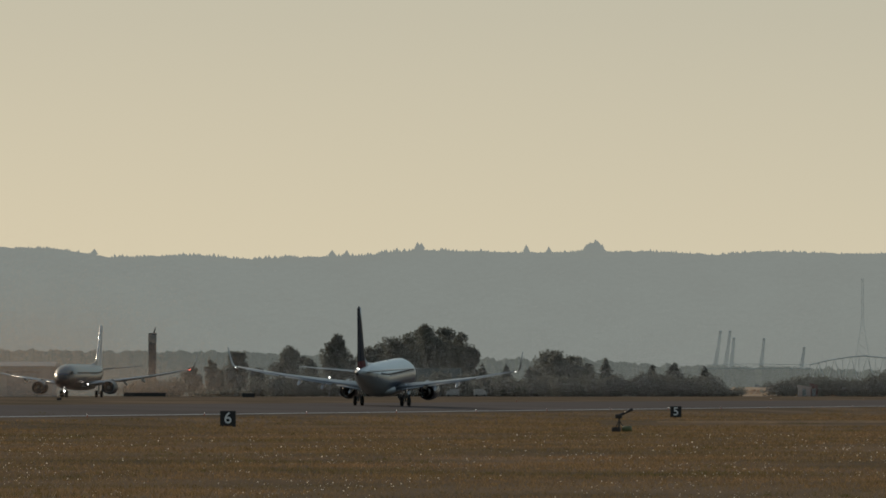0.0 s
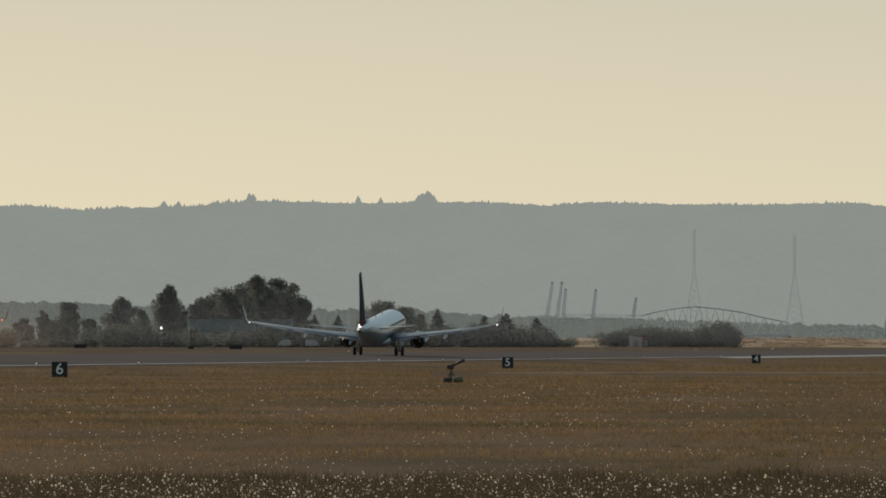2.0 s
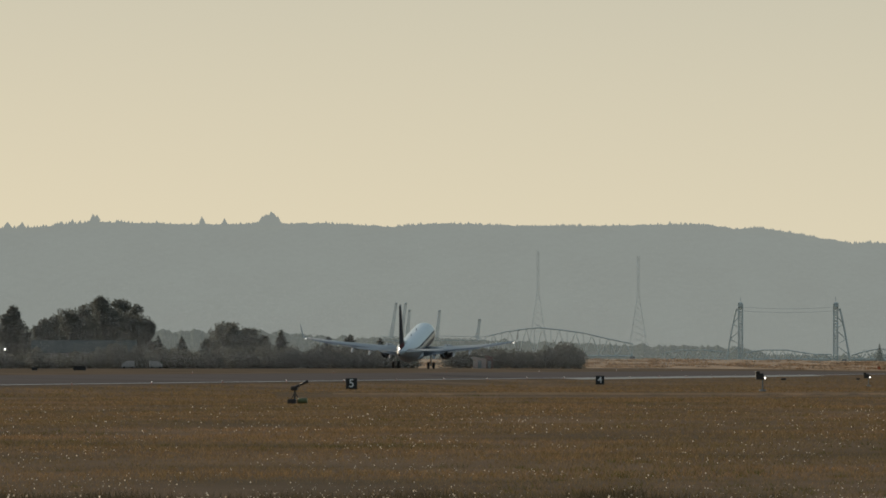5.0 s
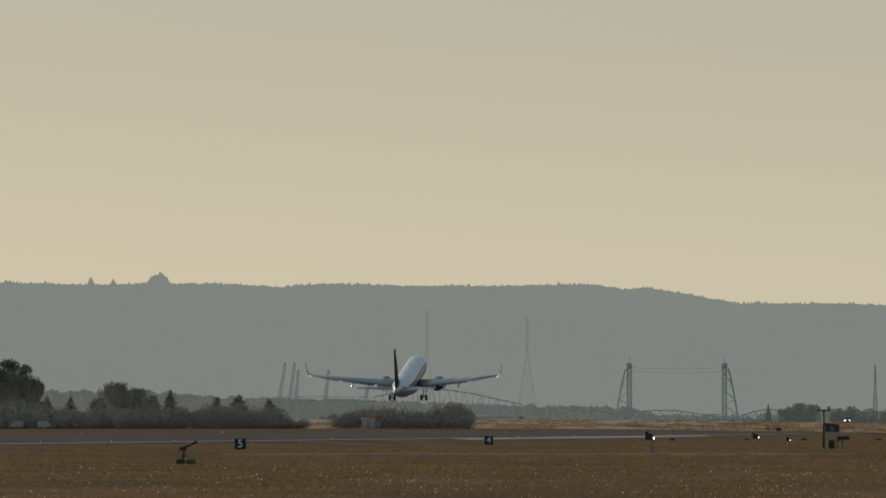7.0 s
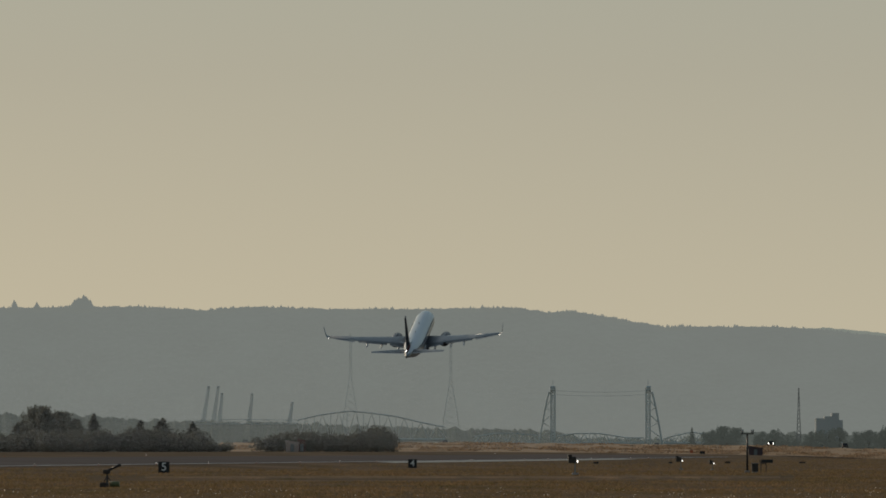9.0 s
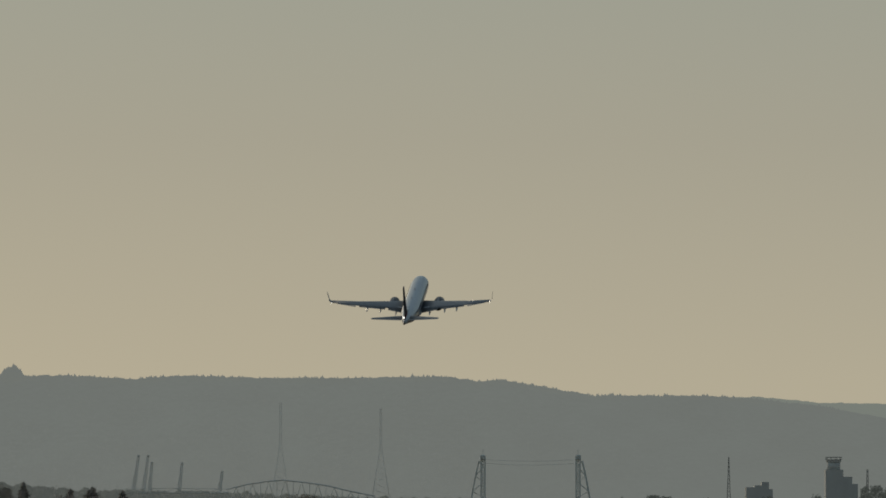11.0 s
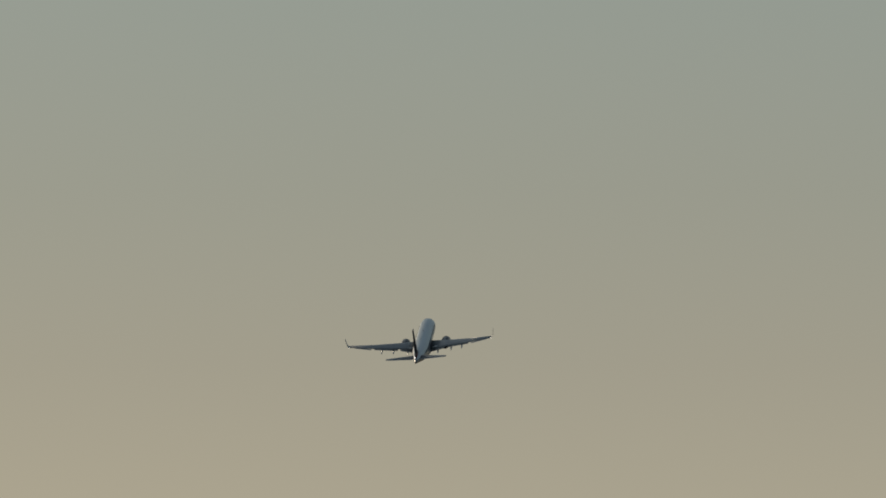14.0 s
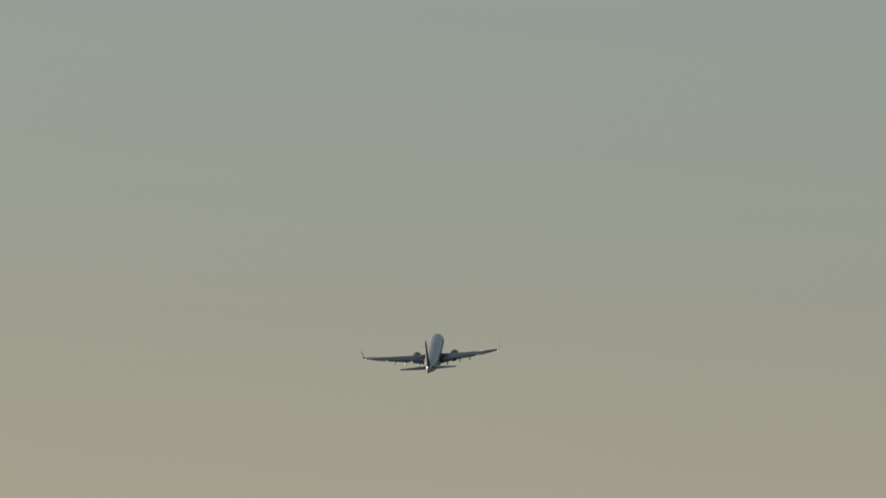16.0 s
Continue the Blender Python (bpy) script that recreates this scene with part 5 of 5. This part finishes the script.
# ---- dry grass and seed heads ----
def grass():
    rng = np.random.default_rng(3)
    n = 120000
    d = 150 * (1250 / 150) ** rng.uniform(0, 1, n) ** 0.85
    b = rng.uniform(-92, 80, n)
    x = d * b / 1000
    u = -(x + 44.4) * AY + (d - 753.0) * AX
    # the far field on the right
    d2 = rng.uniform(1250, 2860, 20000)
    b2 = rng.uniform(2, 68, 20000)
    d, b = np.concatenate([d, d2]), np.concatenate([b, b2])
    x = d * b / 1000
    u = -(x + 44.4) * AY + (d - 753.0) * AX
    keep = (u < 20) & ((d > 185) | (b < 32))
    x, d = x[keep], d[keep]
    u = -(x + 44.4) * AY + (d - 753.0) * AX
    n = len(x)
    z0 = np.interp(u, SIDE, RISE) - 0.06
    patch = np.array([noise.noise((a * 0.12, c * 0.03, 7)) for a, c in zip(x, d)])
    blades = 3
    X, D, Z, P = [np.repeat(q, blades) for q in (x, d, z0, patch)]
    m = len(X)
    grow = 0.5 + 0.5 * np.clip(D / 400, 0.3, 2.0)
    h = (0.085 + 0.08 * P) * rng.uniform(0.4, 1.4, m) * grow ** 0.5
    h *= np.where((D > 800) & (D < 965) & (X / D > -0.02) & (X / D < 0.054), 0.25, 1.0)
    w = 0.009 * np.clip(D / 170, 1, 6) * rng.uniform(0.6, 1.5, m)
    X = X + rng.normal(size=m) * 0.1 * grow
    D = D + rng.normal(size=m) * 0.3
    lean = rng.normal(size=m) * 0.8 * h
    v = np.stack([np.stack([X - w, D, Z], 1), np.stack([X + w, D, Z], 1), np.stack([X + lean + w * 0.3, D + rng.normal(size=m) * 0.1 * h, Z + 0.06 + h], 1)], 1).reshape(-1, 3)
    f = np.arange(m * 3).reshape(-1, 3)
    mat = material("dry_grass_blades", (0.32, 0.193, 0.1), 0.85, 0, (0.138, 0.116, 0.056), 0.05, 0.9, fine=0.5, spec=0.0, random_value=0.45, translucent=0.4)
    tagged(mesh_np("grass", v, f, mat), "dry brown and green grass blades", "grass", kind="stuff")


def seed_heads():
    rng = np.random.default_rng(8)
    near, far = 7500, 12500
    d = np.concatenate([150 + 29 * rng.uniform(0, 1, near) ** 1.2, 188 * (620 / 188) ** rng.uniform(0, 1, far) ** 1.05])
    b = rng.uniform(-92, 76, near + far)
    x = d * b / 1000
    patch = np.array([noise.noise((a * 0.2, c * 0.05, 2)) for a, c in zip(x, d)])
    keep = (rng.uniform(size=len(x)) < 0.22 + 2.8 * patch) | ((d < 186) & (patch > rng.uniform(-0.9, -0.1, len(x))))
    x, d = x[keep], d[keep]
    n = len(x)
    z = rng.uniform(0.06, 0.24, n) * np.where(d < 186, 1.0, 0.8)
    r = np.where(d < 186, 0.004 + 0.02 * rng.uniform(0, 1, n) ** 2.6, (0.005 + 0.018 * rng.uniform(0, 1, n) ** 2.5) * np.clip(d / 300, 0.8, 1.6))
    o = np.array([(-1, 0, -1), (1, 0, -1), (1, 0.2, 1), (-1, -0.2, 1), (0, -1, -0.9), (0, 1, -0.9), (0.2, 1, 0.9), (-0.2, -1, 0.9), (-1, -1, 0), (1, -1, 0.1), (1, 1, 0), (-1, 1, -0.1)]) * 0.72
    v = (np.stack([x, d, z], 1)[:, None, :] + o[None] * r[:, None, None]).reshape(-1, 3)
    tri = np.array([(0, 1, 2), (0, 2, 3), (4, 5, 6), (4, 6, 7), (8, 9, 10), (8, 10, 11)])
    f = (np.arange(n)[:, None, None] * 12 + tri[None]).reshape(-1, 3)
    mat = material("white_seed_heads", (0.88, 0.8, 0.7), 0.8, 0, (0.7, 0.56, 0.36), 2, 0.6, spec=0.1, random_value=0.6, translucent=0.5)
    tagged(mesh_np("wildflowers", v, f, mat), "white fluffy seed heads in dry grass", "wildflowers", kind="stuff")
    # thin stalks carry the nearest heads
    s = d < 260
    X, D, Z = x[s], d[s], z[s]
    k = len(X)
    v = np.stack([np.stack([X - 0.003, D, Z * 0], 1), np.stack([X + 0.003, D, Z * 0], 1), np.stack([X, D, Z], 1)], 1).reshape(-1, 3)
    tagged(mesh_np("flower_stalks", v, np.arange(k * 3).reshape(-1, 3), BUSH), "thin dull green flower stalks", "wildflowers", kind="stuff")


def dust():
    """Fine tan dust blown up by the taxiing jet, grain by grain."""
    rng = np.random.default_rng(14)
    n = 620000
    puffs = [((-16, 30, 7), (15, 20, 6.5), 0.44), ((0, 25, 2.6), (9, 15, 2.0), 0.11), ((9, 20, 1.6), (6, 12, 1.4), 0.02), ((-34, 20, 9), (15, 20, 7), 0.27), ((-9, -66, 5), (12, 8, 4), 0.16)]
    pick = rng.choice(5, n, p=[p[2] for p in puffs])
    c = np.array([p[0] for p in puffs], float)[pick]
    s = np.array([p[1] for p in puffs], float)[pick]
    p = c + rng.normal(size=(n, 3)) * s * 1.0
    p = p[p[:, 2] > 0.2]
    n = len(p)
    k = rng.uniform(0.011, 0.022, n)[:, None]
    a, b = rng.normal(size=(n, 3)) * k, rng.normal(size=(n, 3)) * k
    v = np.stack([p - a, p + b, p + a - b], 1).reshape(-1, 3)
    mat = material("blown_dust", (0.6, 0.44, 0.33), 0.95, 0, (0.54, 0.4, 0.3), 0.2, 0.5, spec=0.0, translucent=0.7)
    ob = mesh_np("dust_cloud", v, np.arange(n * 3).reshape(-1, 3), mat)
    ob.matrix_basis = Matrix.Translation((-112, 1575, 2.2))
    return tagged(ob, "thin cloud of tan dust behind the jet", "dust", kind="stuff")


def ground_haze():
    """Pale specks added over the field as haze, lightening the far trees behind."""
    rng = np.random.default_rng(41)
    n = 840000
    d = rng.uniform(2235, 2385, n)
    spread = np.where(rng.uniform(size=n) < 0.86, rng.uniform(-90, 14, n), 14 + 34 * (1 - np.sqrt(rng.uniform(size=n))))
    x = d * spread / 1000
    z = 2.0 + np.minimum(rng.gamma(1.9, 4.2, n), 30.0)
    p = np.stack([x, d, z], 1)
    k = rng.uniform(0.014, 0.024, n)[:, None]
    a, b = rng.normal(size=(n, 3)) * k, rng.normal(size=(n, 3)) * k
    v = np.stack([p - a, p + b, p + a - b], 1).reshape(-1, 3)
    mat = material("haze_specks", (0.6, 0.62, 0.65), 0.95, 0, (0.55, 0.57, 0.6), 0.1, 0.5, spec=0.0, translucent=0.6)
    tagged(mesh_np("ground_haze", v, np.arange(n * 3).reshape(-1, 3), mat), "pale specks added as haze before the far trees", "haze", kind="stuff")


def tussocks():
    """Taller weeds standing out of the grass here and there."""
    rng = np.random.default_rng(17)
    n = 2000
    d = 190 * (880 / 190) ** rng.uniform(0, 1, n)
    b = rng.uniform(-92, 70, n)
    x = d * b / 1000
    patch = np.array([noise.noise((p * 0.1, q * 0.02, 4)) for p, q in zip(x, d)])
    keep = rng.uniform(size=n) < 0.3 + 2.2 * patch
    x, d = x[keep], d[keep]
    n = len(x)
    m = 24
    wide = np.repeat(rng.uniform(0.2, 1.6, n) * np.clip(d / 350, 0.5, 2), m)
    high = np.repeat(rng.uniform(0.08, 0.26, n), m) * rng.uniform(0.3, 1.0, n * m)
    X = np.repeat(x, m) + rng.normal(size=n * m) * wide * 0.5
    D = np.repeat(d, m) + rng.normal(size=n * m) * 0.6
    Z = np.repeat(lie(x, d), m) - 0.05
    w = 0.012 * np.clip(D / 250, 1, 4)
    v = np.stack([np.stack([X - w, D, Z], 1), np.stack([X + w, D, Z], 1), np.stack([X + rng.normal(size=n * m) * 0.12, D, Z + high], 1)], 1).reshape(-1, 3)
    mat = material("weed_tussocks", (0.085, 0.08, 0.035), 0.85, 0, (0.2, 0.165, 0.06), 0.4, 0.8, spec=0.0, random_value=0.3, translucent=0.3)
    tagged(mesh_np("weeds", v, np.arange(n * m * 3).reshape(-1, 3), mat), "dull green and brown weed tussocks", "weeds", kind="stuff")


def rank_grass():
    """A belt of ranker dark green grass close by, under the seed heads."""
    rng = np.random.default_rng(31)
    n = 70000
    d = 148 + 82 * rng.uniform(0, 1, n) ** 1.3
    x = d * rng.uniform(-92, 34, n) / 1000
    keep = d < 184 + 12 * np.array([noise.noise((p * 0.5, 0, 9)) for p in x])
    x, d = x[keep], d[keep]
    n = len(x)
    h = rng.uniform(0.06, 0.34, n) * np.clip((232 - d) / 40, 0.25, 1)
    w = rng.uniform(0.004, 0.01, n)
    lean = rng.normal(size=n) * 0.4 * h
    v = np.stack([np.stack([x - w, d, h * 0 - 0.05], 1), np.stack([x + w, d, h * 0 - 0.05], 1), np.stack([x + lean, d + rng.normal(size=n) * 0.1, h], 1)], 1).reshape(-1, 3)
    mat = material("rank_grass_blades", (0.125, 0.098, 0.062), 0.85, 0, (0.075, 0.065, 0.04), 0.5, 0.8, spec=0.0, random_value=0.5, translucent=0.3)
    tagged(mesh_np("rank_grass", v, np.arange(n * 3).reshape(-1, 3), mat), "dark green rank grass in a belt", "grass", kind="stuff")


grass()
rank_grass()
tussocks()
seed_heads()
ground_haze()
dust_cloud = dust()


# ---- what moves ----
def motions():
    # seconds, place, nose-up, bank to the right, heading
    flight = [(0.0, -49.22, 1150.1, 1.36, 2.0, 0.9, -6.4), (0.75, -43.4, 1207.0, 1.38, 2.6, 0.7, -6.2), (1.5, -37.32, 1264.3, 1.42, 3.5, 0.5, -6.0), (2.5, -29.32, 1345.0, 1.54, 4.55, 0.6, -6.2),
              (3.0, -25.31, 1384.7, 1.73, 5.58, 0.6, -6.2), (4.2, -15.3, 1485.0, 2.25, 6.85, 0.9, -6.4), (5.5, -4.25, 1593.5, 3.47, 8.22, 1.2, -6.6), (6.5, 4.96, 1677.1, 6.02, 9.65, 0.9, -7.0),
              (7.0, 9.51, 1718.9, 7.83, 10.71, 0.2, -7.1), (7.5, 14.08, 1759.7, 10.22, 11.57, -0.5, -7.2), (8.5, 23.24, 1840.2, 16.78, 13.9, -1.2, -7.1), (9.7, 33.0, 1933.5, 29.08, 15.52, -0.8, -7.1),
              (11.0, 43.68, 2035.2, 45.37, 17.2, -0.2, -7.1), (12.0, 51.52, 2111.7, 60.86, 18.26, -0.1, -7.2), (13.0, 59.68, 2188.3, 77.75, 18.82, -0.9, -6.8), (14.0, 67.79, 2265.9, 94.05, 18.88, -4.0, -6.6),
              (14.5, 72.06, 2306.7, 102.2, 18.76, -4.6, -6.1), (15.0, 76.43, 2348.4, 110.35, 18.64, -4.7, -6.0), (15.5, 80.9, 2391.2, 118.5, 18.52, -4.2, -5.9), (16.0, 85.27, 2433.0, 126.65, 18.4, -3.7, -5.9)]
    walk(jet, [(t, Matrix.Translation((x, y, z)) @ pose(0, 0, 0, 0, 0, yaw) @ pose(0, 0, 0, nose) @ pose(0, 0, 0, 0, bank)) for t, x, y, z, nose, bank, yaw in flight])
    # the wings bend upward as they take the weight
    for wing, sx in zip(jet_wings, (-1, 1)):
        flex = [(0.0, 0.2), (2.5, 0.5), (5.5, 1.6), (7.0, 2.1), (8.5, 2.3), (11.0, 2.7), (16.0, 2.7)]
        walk(wing, [(t, Matrix.Translation((1.5 * sx, 2, 2.1)) @ pose(0, 0, 0, 0, -sx * a, 0) @ Matrix.Translation((-1.5 * sx, -2, -2.1))) for t, a in flex])
    for leg, sx, t0 in ((jet_legs[0], -1, 7.9), (jet_legs[1], 1, 8.2)):
        home = leg.matrix_basis.copy()
        # the struts lengthen as the weight comes off them, then the legs fold inward
        rows = [(0.0, 0, -0.08), (1.5, 0, -0.14), (2.5, 0, -0.26), (3.2, 0, -0.42), (4.2, 0, -0.46), (t0, 0, -0.46), (t0 + 0.4, 25, -0.3), (t0 + 0.8, 60, 0.1), (t0 + 1.2, 80, 0.35), (16.0, 80, 0.35)]
        walk(leg, [(t, home @ Matrix.Translation((0, 0, dz)) @ pose(0, 0, 0, 0, sx * a, 0)) for t, a, dz in rows])
    home = jet_legs[2].matrix_basis.copy()
    walk(jet_legs[2], [(t, home @ Matrix.Translation((0, 0, 0.5 * a / 85)) @ pose(0, 0, 0, a)) for t, a in [(0.0, 0), (8.0, 0), (8.6, 40), (9.3, 85), (16.0, 85)]])
    walk(taxi_jet, [(t, Matrix.Translation((-0.9 * t, -9.95 * t, 0)) @ TAXI) for t in (0.0, 8.0, 16.0)])
    walk(dust_cloud, [(t, Matrix.Translation((-112 - 1.2 * t, 1575, 2.2))) for t in (0.0, 16.0)])


motions()
